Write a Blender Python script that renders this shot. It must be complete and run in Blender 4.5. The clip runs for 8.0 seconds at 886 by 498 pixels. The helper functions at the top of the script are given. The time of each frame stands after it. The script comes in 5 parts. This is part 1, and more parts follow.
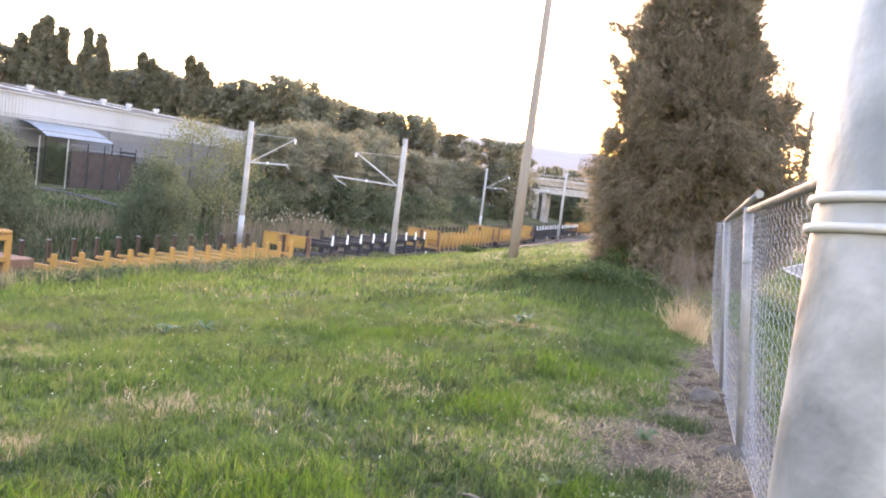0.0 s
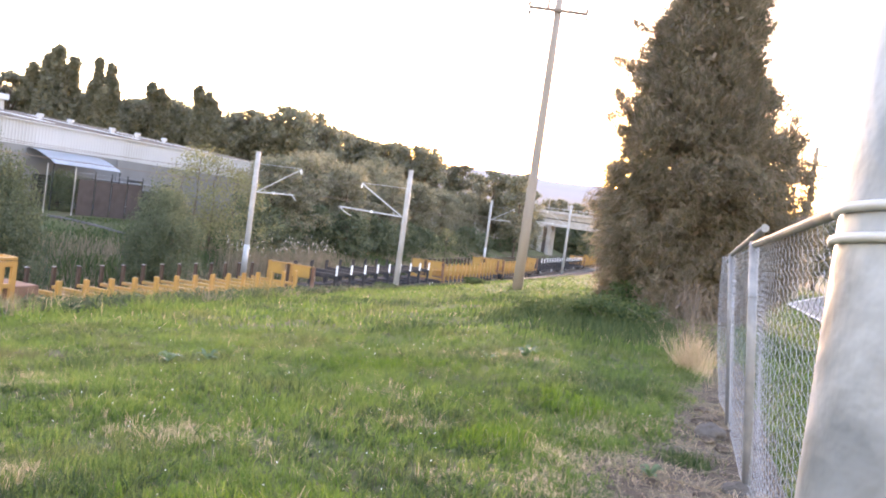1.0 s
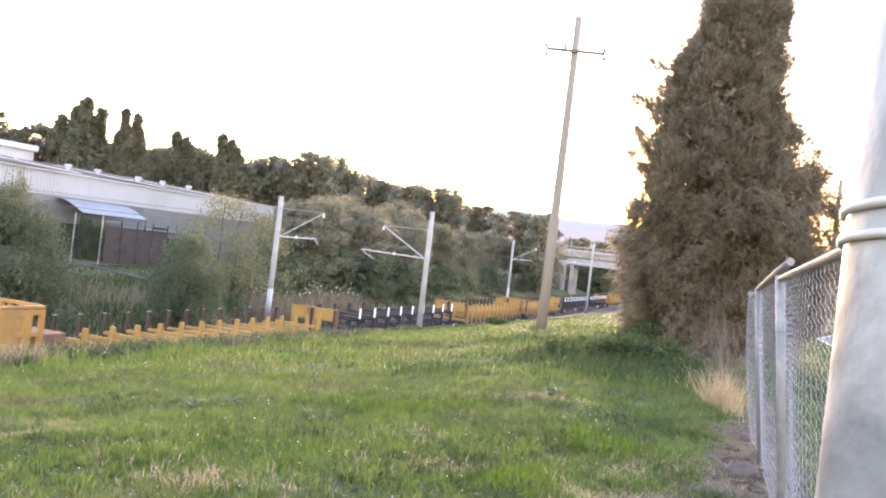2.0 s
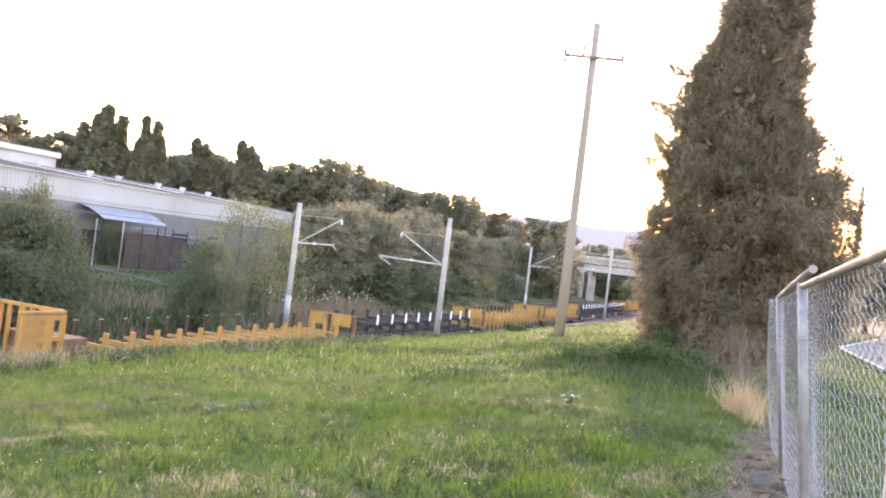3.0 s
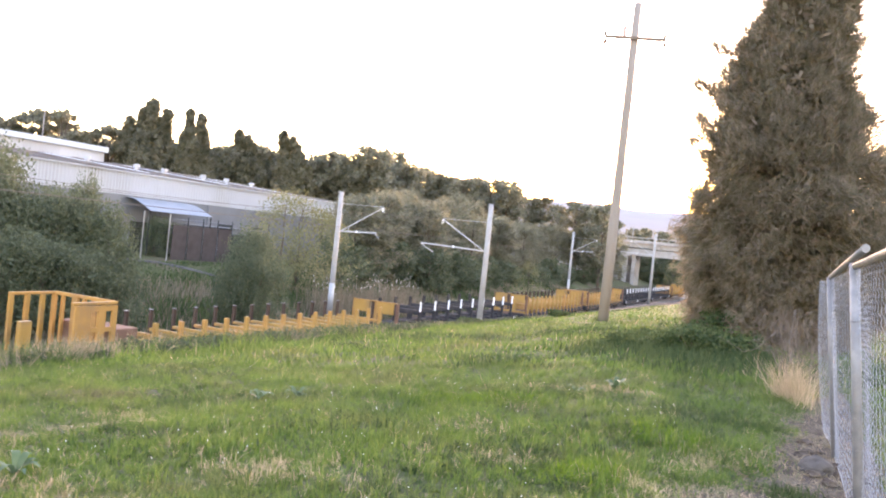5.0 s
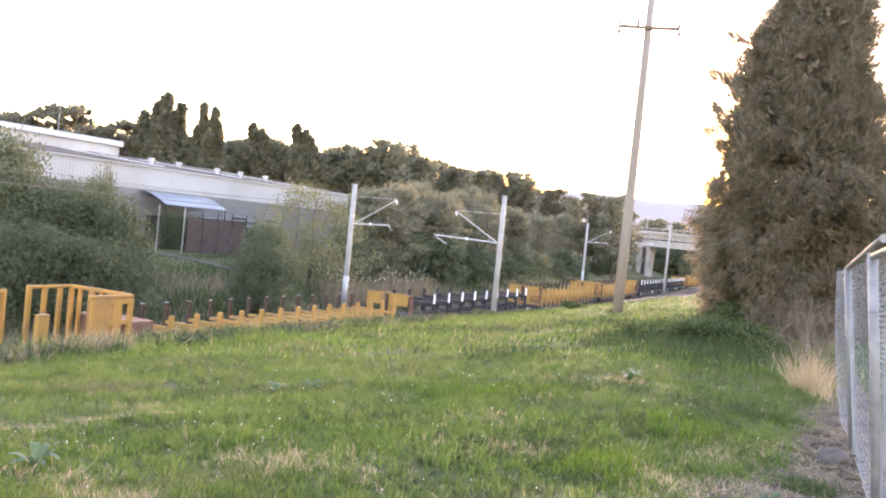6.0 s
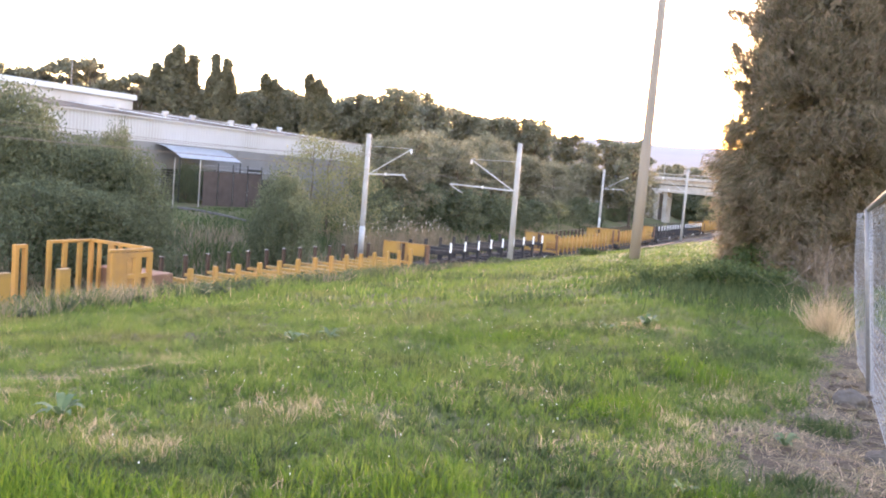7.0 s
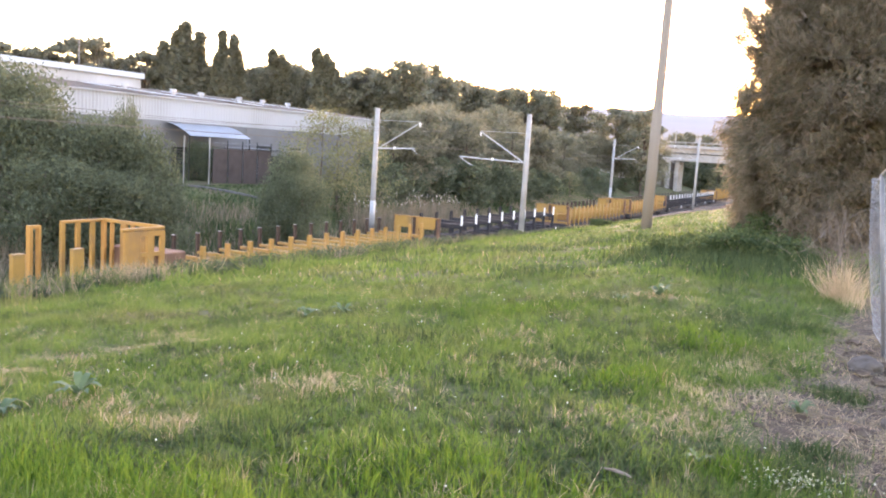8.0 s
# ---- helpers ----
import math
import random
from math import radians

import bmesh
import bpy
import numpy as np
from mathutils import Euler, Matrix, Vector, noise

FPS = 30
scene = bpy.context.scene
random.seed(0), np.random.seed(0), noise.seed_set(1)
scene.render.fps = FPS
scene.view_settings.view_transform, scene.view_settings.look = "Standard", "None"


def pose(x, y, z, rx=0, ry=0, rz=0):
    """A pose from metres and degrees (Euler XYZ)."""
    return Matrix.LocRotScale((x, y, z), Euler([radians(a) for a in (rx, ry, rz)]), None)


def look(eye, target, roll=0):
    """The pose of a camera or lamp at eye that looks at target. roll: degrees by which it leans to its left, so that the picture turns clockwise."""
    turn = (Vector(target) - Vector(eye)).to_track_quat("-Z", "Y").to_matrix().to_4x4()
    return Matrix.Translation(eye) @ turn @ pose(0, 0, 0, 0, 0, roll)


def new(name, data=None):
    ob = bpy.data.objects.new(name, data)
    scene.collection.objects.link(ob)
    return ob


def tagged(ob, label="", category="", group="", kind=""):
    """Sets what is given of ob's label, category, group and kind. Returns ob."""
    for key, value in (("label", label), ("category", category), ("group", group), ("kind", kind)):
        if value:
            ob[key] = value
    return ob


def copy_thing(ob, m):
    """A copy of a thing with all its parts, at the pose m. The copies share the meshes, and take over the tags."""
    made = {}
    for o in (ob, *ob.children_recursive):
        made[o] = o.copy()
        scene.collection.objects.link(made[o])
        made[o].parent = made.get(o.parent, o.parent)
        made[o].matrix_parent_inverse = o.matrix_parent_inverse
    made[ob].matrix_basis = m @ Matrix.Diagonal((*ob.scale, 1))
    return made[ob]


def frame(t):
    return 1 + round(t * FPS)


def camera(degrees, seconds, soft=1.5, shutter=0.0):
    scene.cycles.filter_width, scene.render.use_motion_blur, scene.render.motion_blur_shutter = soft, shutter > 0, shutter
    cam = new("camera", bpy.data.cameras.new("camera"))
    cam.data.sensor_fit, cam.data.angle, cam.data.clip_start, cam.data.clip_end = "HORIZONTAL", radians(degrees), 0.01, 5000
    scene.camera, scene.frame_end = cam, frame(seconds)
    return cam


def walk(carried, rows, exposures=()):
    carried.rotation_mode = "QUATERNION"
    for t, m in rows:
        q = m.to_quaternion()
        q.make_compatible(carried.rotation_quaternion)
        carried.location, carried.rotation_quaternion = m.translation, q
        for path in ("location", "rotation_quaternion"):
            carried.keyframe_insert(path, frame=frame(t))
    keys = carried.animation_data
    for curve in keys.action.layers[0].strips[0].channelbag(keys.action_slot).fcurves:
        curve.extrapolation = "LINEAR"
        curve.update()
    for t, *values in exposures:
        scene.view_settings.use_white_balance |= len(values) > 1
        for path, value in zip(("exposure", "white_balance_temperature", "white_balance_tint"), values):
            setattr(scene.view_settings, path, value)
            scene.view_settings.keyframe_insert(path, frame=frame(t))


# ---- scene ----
cam = camera(57.7, 8.0, soft=2.0)
PATH = [
    (0, (-0.012, 0.025, 1.737), (-0.046, 2.019, 1.583), 7.3),
    (0.5, (-0.018, 0.025, 1.738), (-0.07, 2.021, 1.624), 8.5),
    (1, (-0.013, 0.031, 1.731), (-0.068, 2.029, 1.653), 7.9),
    (1.5, (-0.007, 0.025, 1.725), (-0.098, 2.023, 1.71), 7.1),
    (3, (-0.019, 0.028, 1.723), (-0.187, 2.02, 1.75), 6.9),
    (3.5, (-0.013, 0.033, 1.721), (-0.199, 2.024, 1.735), 6.7),
    (4, (-0.016, 0.047, 1.71), (-0.227, 2.036, 1.694), 6.5),
    (4.5, (-0.016, 0.041, 1.716), (-0.257, 2.026, 1.703), 6.2),
    (6, (-0.02, 0.048, 1.716), (-0.318, 2.025, 1.675), 5.7),
    (6.5, (-0.02, 0.046, 1.715), (-0.326, 2.021, 1.638), 5.4),
    (7, (-0.013, 0.066, 1.704), (-0.338, 2.033, 1.534), 4.8),
    (7.5, (-0.014, 0.062, 1.705), (-0.358, 2.023, 1.521), 4.1),
    (8, (-0.016, 0.084, 1.704), (-0.362, 2.039, 1.466), 3.7),
]
walk(cam, [(t, look(eye, target, roll)) for t, eye, target, roll in PATH],
     exposures=[(0.0, 3.9, 6300, 44), (8.0, 3.9, 6300, 44)])

# ---------- light ----------
TRACK_YAW = -16.0
SUN_AZ, SUN_EL = 8.8, 6.0
world = bpy.data.worlds.new("world")
scene.world = world
world.use_nodes = True
wn = world.node_tree
sky = wn.nodes.new("ShaderNodeTexSky")
sky.sky_type = "NISHITA"
sky.sun_disc = False
sky.sun_elevation = radians(SUN_EL)
sky.sun_rotation = radians(SUN_AZ)
sky.air_density, sky.dust_density, sky.ozone_density = 1.4, 0.9, 1.5
wn.links.new(sky.outputs[0], wn.nodes["Background"].inputs[0])
wn.nodes["Background"].inputs[1].default_value = 0.15
sun_data = bpy.data.lights.new("sun", "SUN")
sun_data.energy, sun_data.angle, sun_data.color = 0.55, radians(2.0), (1.0, 0.78, 0.52)
sun = new("sun", sun_data)
sun.matrix_world = look((0, 0, 40), (-math.sin(radians(SUN_AZ)) * 100, -math.cos(radians(SUN_AZ)) * 100, 40 - math.tan(radians(SUN_EL)) * 100))


# ---------- materials ----------
def material(name, a, b, scale=4.0, rough=0.8, metal=0.0, bump=0.3, fine=40.0, dirt=None, dirt_scale=0.8, random_tint=0.0, island=False, through_light=0.0, stretch=(1, 1, 1)):
    """Two-scale noise colour between a and b, optional stains of colour dirt, fine bump."""
    m = bpy.data.materials.new(name)
    m.use_nodes = True
    nt = m.node_tree
    n, link = nt.nodes, nt.links.new
    bsdf = n["Principled BSDF"]
    bsdf.inputs["Roughness"].default_value, bsdf.inputs["Metallic"].default_value = rough, metal
    if rough >= 0.65 and not metal:
        bsdf.inputs["Specular IOR Level"].default_value = 0.18
    tex = n.new("ShaderNodeTexCoord")
    mp = n.new("ShaderNodeMapping")
    mp.inputs["Scale"].default_value = stretch
    link(tex.outputs["Object"], mp.inputs[0])
    big, small = n.new("ShaderNodeTexNoise"), n.new("ShaderNodeTexNoise")
    for t, s, d in ((big, scale, 4), (small, fine, 3)):
        t.inputs["Scale"].default_value, t.inputs["Detail"].default_value = s, d
        link(mp.outputs[0], t.inputs["Vector"])
    add = n.new("ShaderNodeMath")
    add.operation = "MULTIPLY_ADD"
    add.inputs[1].default_value = 0.45
    link(small.outputs["Fac"], add.inputs[0])
    sub = n.new("ShaderNodeMath")
    sub.operation = "MULTIPLY_ADD"
    sub.inputs[1].default_value, sub.inputs[2].default_value = 1.5, -0.48
    link(big.outputs["Fac"], sub.inputs[0])
    link(sub.outputs[0], add.inputs[2])
    mix = n.new("ShaderNodeMix")
    mix.data_type = "RGBA"
    mix.inputs["A"].default_value, mix.inputs["B"].default_value = (*a, 1), (*b, 1)
    link(add.outputs[0], mix.inputs["Factor"])
    col = mix.outputs["Result"]
    if dirt:
        d = n.new("ShaderNodeTexNoise")
        d.inputs["Scale"].default_value, d.inputs["Detail"].default_value = dirt_scale, 6
        link(mp.outputs[0], d.inputs["Vector"])
        r = n.new("ShaderNodeMapRange")
        r.inputs["From Min"].default_value, r.inputs["From Max"].default_value = 0.5, 0.68
        link(d.outputs["Fac"], r.inputs["Value"])
        mix2 = n.new("ShaderNodeMix")
        mix2.data_type = "RGBA"
        link(r.outputs[0], mix2.inputs["Factor"])
        link(col, mix2.inputs["A"])
        mix2.inputs["B"].default_value = (*dirt, 1)
        col = mix2.outputs["Result"]
    if random_tint:
        if island:
            src = n.new("ShaderNodeNewGeometry").outputs["Random Per Island"]
        else:
            src = n.new("ShaderNodeObjectInfo").outputs["Random"]
        hsv = n.new("ShaderNodeHueSaturation")
        r2 = n.new("ShaderNodeMapRange")
        r2.inputs["To Min"].default_value, r2.inputs["To Max"].default_value = 1 - random_tint, 1 + random_tint
        link(src, r2.inputs["Value"])
        link(r2.outputs[0], hsv.inputs["Value"])
        r3 = n.new("ShaderNodeMapRange")
        r3.inputs["To Min"].default_value, r3.inputs["To Max"].default_value = 0.5 + 0.07 * random_tint, 0.5 - 0.07 * random_tint
        link(src, r3.inputs["Value"])
        link(r3.outputs[0], hsv.inputs["Hue"])
        link(col, hsv.inputs["Color"])
        col = hsv.outputs[0]
    link(col, bsdf.inputs["Base Color"])
    if bump:
        bp = n.new("ShaderNodeBump")
        bp.inputs["Strength"].default_value, bp.inputs["Distance"].default_value = bump, 0.02
        link(add.outputs[0], bp.inputs["Height"])
        link(bp.outputs[0], bsdf.inputs["Normal"])
    if through_light:
        tr = n.new("ShaderNodeBsdfTranslucent")
        link(col, tr.inputs["Color"])
        ms = n.new("ShaderNodeMixShader")
        ms.inputs[0].default_value = through_light
        link(bsdf.outputs[0], ms.inputs[1])
        link(tr.outputs[0], ms.inputs[2])
        link(ms.outputs[0], n["Material Output"].inputs[0])
    return m


M = dict(
    soil=material("meadow_soil", (0.05, 0.06, 0.022), (0.10, 0.105, 0.04), 0.6, 0.95, bump=0.6, fine=9, dirt=(0.11, 0.085, 0.05), dirt_scale=0.35),
    ballast=material("ballast", (0.035, 0.028, 0.023), (0.08, 0.065, 0.054), 2.0, 0.95, bump=1.0, fine=14),
    mulch=material("bare_earth", (0.038, 0.027, 0.02), (0.10, 0.074, 0.054), 5.0, 0.95, bump=1.0, fine=26, dirt=(0.14, 0.108, 0.078), dirt_scale=2.6),
    grass=material("grass_blade", (0.052, 0.105, 0.018), (0.165, 0.235, 0.05), 1.5, 0.7, bump=0, fine=4, dirt=(0.135, 0.155, 0.05), dirt_scale=0.7, random_tint=0.45, island=True, through_light=0.42),
    lush=material("lush_grass_blade", (0.06, 0.125, 0.012), (0.14, 0.23, 0.026), 1.8, 0.7, bump=0, fine=4, random_tint=0.4, island=True, through_light=0.45),
    dock_flower=material("pale_weed_head", (0.45, 0.48, 0.33), (0.62, 0.63, 0.50), 9.0, 0.8, bump=0, random_tint=0.2, island=True),
    dock=material("broad_leaf", (0.06, 0.11, 0.045), (0.105, 0.16, 0.07), 9.0, 0.6, bump=0.2, fine=40, random_tint=0.3, through_light=0.4),
    weed=material("weed_leaf", (0.045, 0.075, 0.026), (0.09, 0.12, 0.047), 1.2, 0.75, bump=0, fine=6, random_tint=0.4, island=True, through_light=0.4),
    weed_dark=material("bushy_weed_leaf", (0.055, 0.072, 0.04), (0.10, 0.12, 0.068), 0.8, 0.75, bump=0, fine=6, random_tint=0.35, island=True, through_light=0.3),
    straw=material("dry_straw", (0.40, 0.30, 0.18), (0.56, 0.44, 0.28), 2.0, 0.8, bump=0, fine=20, random_tint=0.35, island=True, through_light=0.3),
    dead=material("dead_grass", (0.17, 0.14, 0.09), (0.32, 0.265, 0.175), 2.0, 0.85, bump=0, fine=20, random_tint=0.4, island=True, through_light=0.3),
    plume=material("reed_plume", (0.50, 0.46, 0.39), (0.64, 0.60, 0.53), 3.0, 0.8, bump=0, fine=20, random_tint=0.2, island=True, through_light=0.4),
    flower=material("clover_flower", (0.75, 0.75, 0.68), (0.82, 0.82, 0.78), 5.0, 0.7, bump=0),
    pine=material("casuarina_foliage", (0.17, 0.145, 0.095), (0.25, 0.215, 0.145), 0.7, 0.7, bump=0, fine=5, random_tint=0.4, island=True, through_light=0.55),
    leaf=material("eucalypt_leaf", (0.17, 0.17, 0.105), (0.24, 0.23, 0.15), 0.3, 0.6, bump=0, fine=3, random_tint=0.28, island=True, through_light=0.58),
    leaf_dark=material("shrub_leaf", (0.085, 0.105, 0.058), (0.14, 0.158, 0.092), 0.5, 0.7, bump=0, fine=4, random_tint=0.3, island=True, through_light=0.4),
    leaf_light=material("willow_leaf", (0.17, 0.175, 0.075), (0.27, 0.26, 0.12), 0.5, 0.6, bump=0, fine=4, random_tint=0.4, island=True, through_light=0.5),
    bark=material("bark", (0.09, 0.07, 0.05), (0.18, 0.14, 0.11), 3.0, 0.95, bump=0.8, fine=20, stretch=(1, 1, 0.2)),
    twig=material("dead_twig", (0.13, 0.105, 0.085), (0.23, 0.19, 0.155), 6.0, 0.9, bump=0.2, fine=40),
    galv=material("galvanised_steel", (0.135, 0.14, 0.15), (0.21, 0.215, 0.225), 9.0, 0.55, 0.3, 0.12, 60, dirt=(0.27, 0.27, 0.27), dirt_scale=5.0, random_tint=0.06),
    galv_post=material("patchy_galvanised_pipe", (0.075, 0.088, 0.097), (0.20, 0.215, 0.225), 26.0, 0.5, 0.15, 0.1, 90, dirt=(0.34, 0.355, 0.37), dirt_scale=17.0),
    stone=material("dirty_concrete_lump", (0.06, 0.052, 0.046), (0.13, 0.115, 0.10), 9.0, 0.95, 0, 0.8, 60),
    asphalt=material("worn_asphalt", (0.10, 0.095, 0.095), (0.16, 0.15, 0.15), 1.0, 0.95, 0, 0.3, 60),
    line=material("worn_line_paint", (0.34, 0.34, 0.33), (0.48, 0.48, 0.47), 3.0, 0.8, 0, 0.1, 40),
    wire=material("galvanised_wire", (0.24, 0.24, 0.245), (0.36, 0.36, 0.355), 14.0, 0.55, 0.3, 0, 60),
    yellow=material("yellow_wagon_paint", (0.31, 0.16, 0.026), (0.39, 0.21, 0.045), 1.5, 0.6, 0.0, 0.1, 22, dirt=(0.23, 0.13, 0.05), dirt_scale=0.9, random_tint=0.12),
    yellow_dirty=material("scuffed_yellow_paint", (0.27, 0.145, 0.045), (0.35, 0.20, 0.07), 2.0, 0.7, 0.0, 0.2, 18, dirt=(0.18, 0.11, 0.06), dirt_scale=1.6),
    stake=material("dark_brown_stake_steel", (0.05, 0.034, 0.026), (0.10, 0.066, 0.048), 2.0, 0.85, 0.0, 0.3, 20),
    rust=material("rusty_steel", (0.12, 0.065, 0.04), (0.22, 0.12, 0.075), 2.0, 0.85, 0.2, 0.4, 20),
    black=material("black_wagon_steel", (0.022, 0.022, 0.024), (0.045, 0.042, 0.04), 2.0, 0.85, 0.0, 0.3, 20, dirt=(0.08, 0.063, 0.055), dirt_scale=1.2),
    white=material("white_paint", (0.74, 0.74, 0.72), (0.82, 0.82, 0.80), 4.0, 0.6, 0, 0.1, 30),
    concrete=material("concrete", (0.28, 0.26, 0.24), (0.40, 0.38, 0.35), 1.2, 0.9, 0, 0.3, 20, dirt=(0.24, 0.22, 0.20), dirt_scale=0.5),
    mast=material("weathered_mast_steel", (0.27, 0.26, 0.245), (0.38, 0.37, 0.35), 2.0, 0.7, 0.2, 0.2, 18, dirt=(0.30, 0.27, 0.24), dirt_scale=0.7),
    timber=material("weathered_pole_timber", (0.22, 0.19, 0.16), (0.34, 0.30, 0.26), 2.0, 0.9, 0, 0.5, 26, stretch=(1, 1, 0.06), dirt=(0.28, 0.24, 0.20), dirt_scale=2.0),
    clad_white=material("white_metal_cladding", (0.40, 0.41, 0.43), (0.47, 0.48, 0.50), 0.4, 0.6, 0.0, 0.02, 6, dirt=(0.35, 0.345, 0.34), dirt_scale=0.3, stretch=(1, 1, 0.3)),
    clad_grey=material("grey_metal_cladding", (0.145, 0.15, 0.155), (0.19, 0.195, 0.20), 0.4, 0.55, 0.1, 0.02, 6, dirt=(0.14, 0.14, 0.14), dirt_scale=0.3),
    roof=material("weathered_roof_sheet", (0.17, 0.145, 0.13), (0.25, 0.225, 0.21), 0.3, 0.95, 0.0, 0.05, 4, dirt=(0.12, 0.095, 0.08), dirt_scale=0.12),
    awning=material("pale_awning_sheet", (0.42, 0.46, 0.50), (0.52, 0.56, 0.60), 0.8, 0.45, 0.1, 0.03, 9),
    screen=material("brown_screen_cloth", (0.06, 0.047, 0.042), (0.10, 0.08, 0.072), 1.5, 0.9, 0, 0.2, 30),
    dark=material("dark_mesh_cloth", (0.03, 0.032, 0.03), (0.06, 0.06, 0.055), 1.5, 0.9, 0, 0.2, 30),
    hill=material("painted_haze_hill", (0.235, 0.225, 0.228), (0.275, 0.262, 0.264), 0.004, 0.95, 0, 0, 0.03),
    galv_arm=material("pale_galvanised_tube", (0.34, 0.34, 0.33), (0.46, 0.46, 0.45), 6.0, 0.6, 0.2, 0.05, 40),
    steel=material("rail_steel", (0.25, 0.22, 0.20), (0.40, 0.37, 0.34), 3.0, 0.4, 0.7, 0.1, 30),
    ceramic=material("brown_insulator", (0.16, 0.10, 0.08), (0.24, 0.16, 0.13), 9.0, 0.3, 0, 0, 30),
)

# distance haze is put into the hills: pale base colour plus faint emission
haze_glow = M["hill"].node_tree.nodes["Principled BSDF"]
haze_glow.inputs["Emission Color"].default_value = (1.0, 0.95, 0.90, 1)
haze_glow.inputs["Emission Strength"].default_value = 0.012


# ---------- mesh helpers ----------
def from_bm(name, bm, mat, smooth=False):
    me = bpy.data.meshes.new(name)
    bm.to_mesh(me)
    bm.free()
    me.materials.append(mat)
    if smooth:
        me.shade_smooth()
    return me


def part(name, bm, mat, parent=None, label="", smooth=False):
    ob = new(name, from_bm(name, bm, mat, smooth))
    if parent:
        ob.parent = parent
    return tagged(ob, label)


def raw(name, verts, faces, mat, parent=None, smooth=False):
    me = bpy.data.meshes.new(name)
    me.from_pydata([tuple(v) for v in verts] if not isinstance(verts, np.ndarray) else verts.tolist(), [], faces if not isinstance(faces, np.ndarray) else faces.tolist())
    me.materials.append(mat)
    if smooth:
        me.shade_smooth()
    ob = new(name, me)
    if parent:
        ob.parent = parent
    return ob


def thing(name, m=None, label="", category="", group="", kind=""):
    ob = new(name)
    ob.empty_display_size = 0.2
    if m is not None:
        ob.matrix_world = m
    return tagged(ob, label, category, group, kind)


def box(bm, x0, y0, z0, x1, y1, z1, bevel=0.0):
    m = Matrix.LocRotScale(((x0 + x1) / 2, (y0 + y1) / 2, (z0 + z1) / 2), None, (abs(x1 - x0), abs(y1 - y0), abs(z1 - z0)))
    g = bmesh.ops.create_cube(bm, size=1, matrix=m)
    if bevel:
        edges = list({e for v in g["verts"] for e in v.link_edges})
        bmesh.ops.bevel(bm, geom=edges, offset=bevel, segments=1, affect="EDGES")
    return bm


def rod(bm, a, b, r0, r1=None, seg=8):
    a, b = Vector(a), Vector(b)
    d = b - a
    m = Matrix.Translation((a + b) / 2) @ d.to_track_quat("Z", "Y").to_matrix().to_4x4()
    bmesh.ops.create_cone(bm, cap_ends=True, segments=seg, radius1=r0, radius2=r0 if r1 is None else r1, depth=d.length, matrix=m)
    return bm


def beam(bm, a, b, w, h):
    """A box of width w and height h from a to b."""
    a, b = Vector(a), Vector(b)
    d = b - a
    m = Matrix.Translation((a + b) / 2) @ d.to_track_quat("Y", "Z").to_matrix().to_4x4() @ Matrix.Diagonal((w, d.length, h, 1))
    bmesh.ops.create_cube(bm, size=1, matrix=m)
    return bm


def tube(bm, pts, radii, seg=8):
    """A smooth pipe through pts."""
    rings = []
    pts = [Vector(p) for p in pts]
    for i, p in enumerate(pts):
        d = (pts[min(i + 1, len(pts) - 1)] - pts[max(i - 1, 0)]).normalized()
        q = d.to_track_quat("Z", "Y")
        rings.append([bm.verts.new(p + q @ Vector((radii[i] * math.cos(k * math.tau / seg), radii[i] * math.sin(k * math.tau / seg), 0))) for k in range(seg)])
    for a, b in zip(rings, rings[1:]):
        for k in range(seg):
            bm.faces.new((a[k], a[(k + 1) % seg], b[(k + 1) % seg], b[k]))
    bm.faces.new(rings[0][::-1])
    bm.faces.new(rings[-1])
    return bm


TM = pose(0, 0, 0, 0, 0, TRACK_YAW)      # x across the line, y along it


def at(l, s, z=0.0):
    return TM @ Vector((l, s, z))


RAIL_Z = -4.6
PROFILE_L = (-400, -90, -52, -46, -41, -36, -31, -29.5, -28.3, -19.2, -18.6, -17.2, -14, -10, -6.8, -3, 0, 12, 40, 400)
PROFILE_Z = (1.0, -0.6, -1.7, -1.8, -2.0, -3.2, -4.6, -5.0, -4.9, -4.9, -4.45, -2.95, -1.98, -1.22, -0.75, -0.15, 0.0, 0.05, 0.0, -4.0)
TILT_L = (-400, -31, -29.5, -18.6, -14, -6.8, 0, 400)
TILT = (0.0, 0.0, 0.0, 0.004, 0.021, 0.007, 0.001, 0.0)


def ground_z(x, y):
    """The lie of the land, for arrays or numbers."""
    x, y = np.asarray(x, float), np.asarray(y, float)
    c, s = math.cos(radians(TRACK_YAW)), math.sin(radians(TRACK_YAW))
    l, a = c * x + s * y, -s * x + c * y
    z = np.interp(l, PROFILE_L, PROFILE_Z)
    z = z - np.interp(l, TILT_L, TILT) * np.clip(a - 30, -25, 120)
    near = np.exp(-((x / 6) ** 2 + (y / 4) ** 2)) * 0.15
    lumps = 0.03 * np.sin(x * 1.3 + 0.7 * y) * np.sin(0.9 * y - 0.4 * x) + 0.025 * np.sin(3.1 * x + 1) * np.sin(2.7 * y)
    return z + near + lumps * np.clip((l + 19) / 3, 0, 1)

# ---------- ground ----------
# bare worn patches in the meadow: x, y, half length, half width
BARE = ((-5.03, 7.24, 0.42, 0.2), (-4.55, 7.72, 0.45, 0.11), (-3.95, 7.85, 0.35, 0.09), (-5.2, 6.5, 0.5, 0.2), (-5.9, 6.3, 0.6, 0.2))


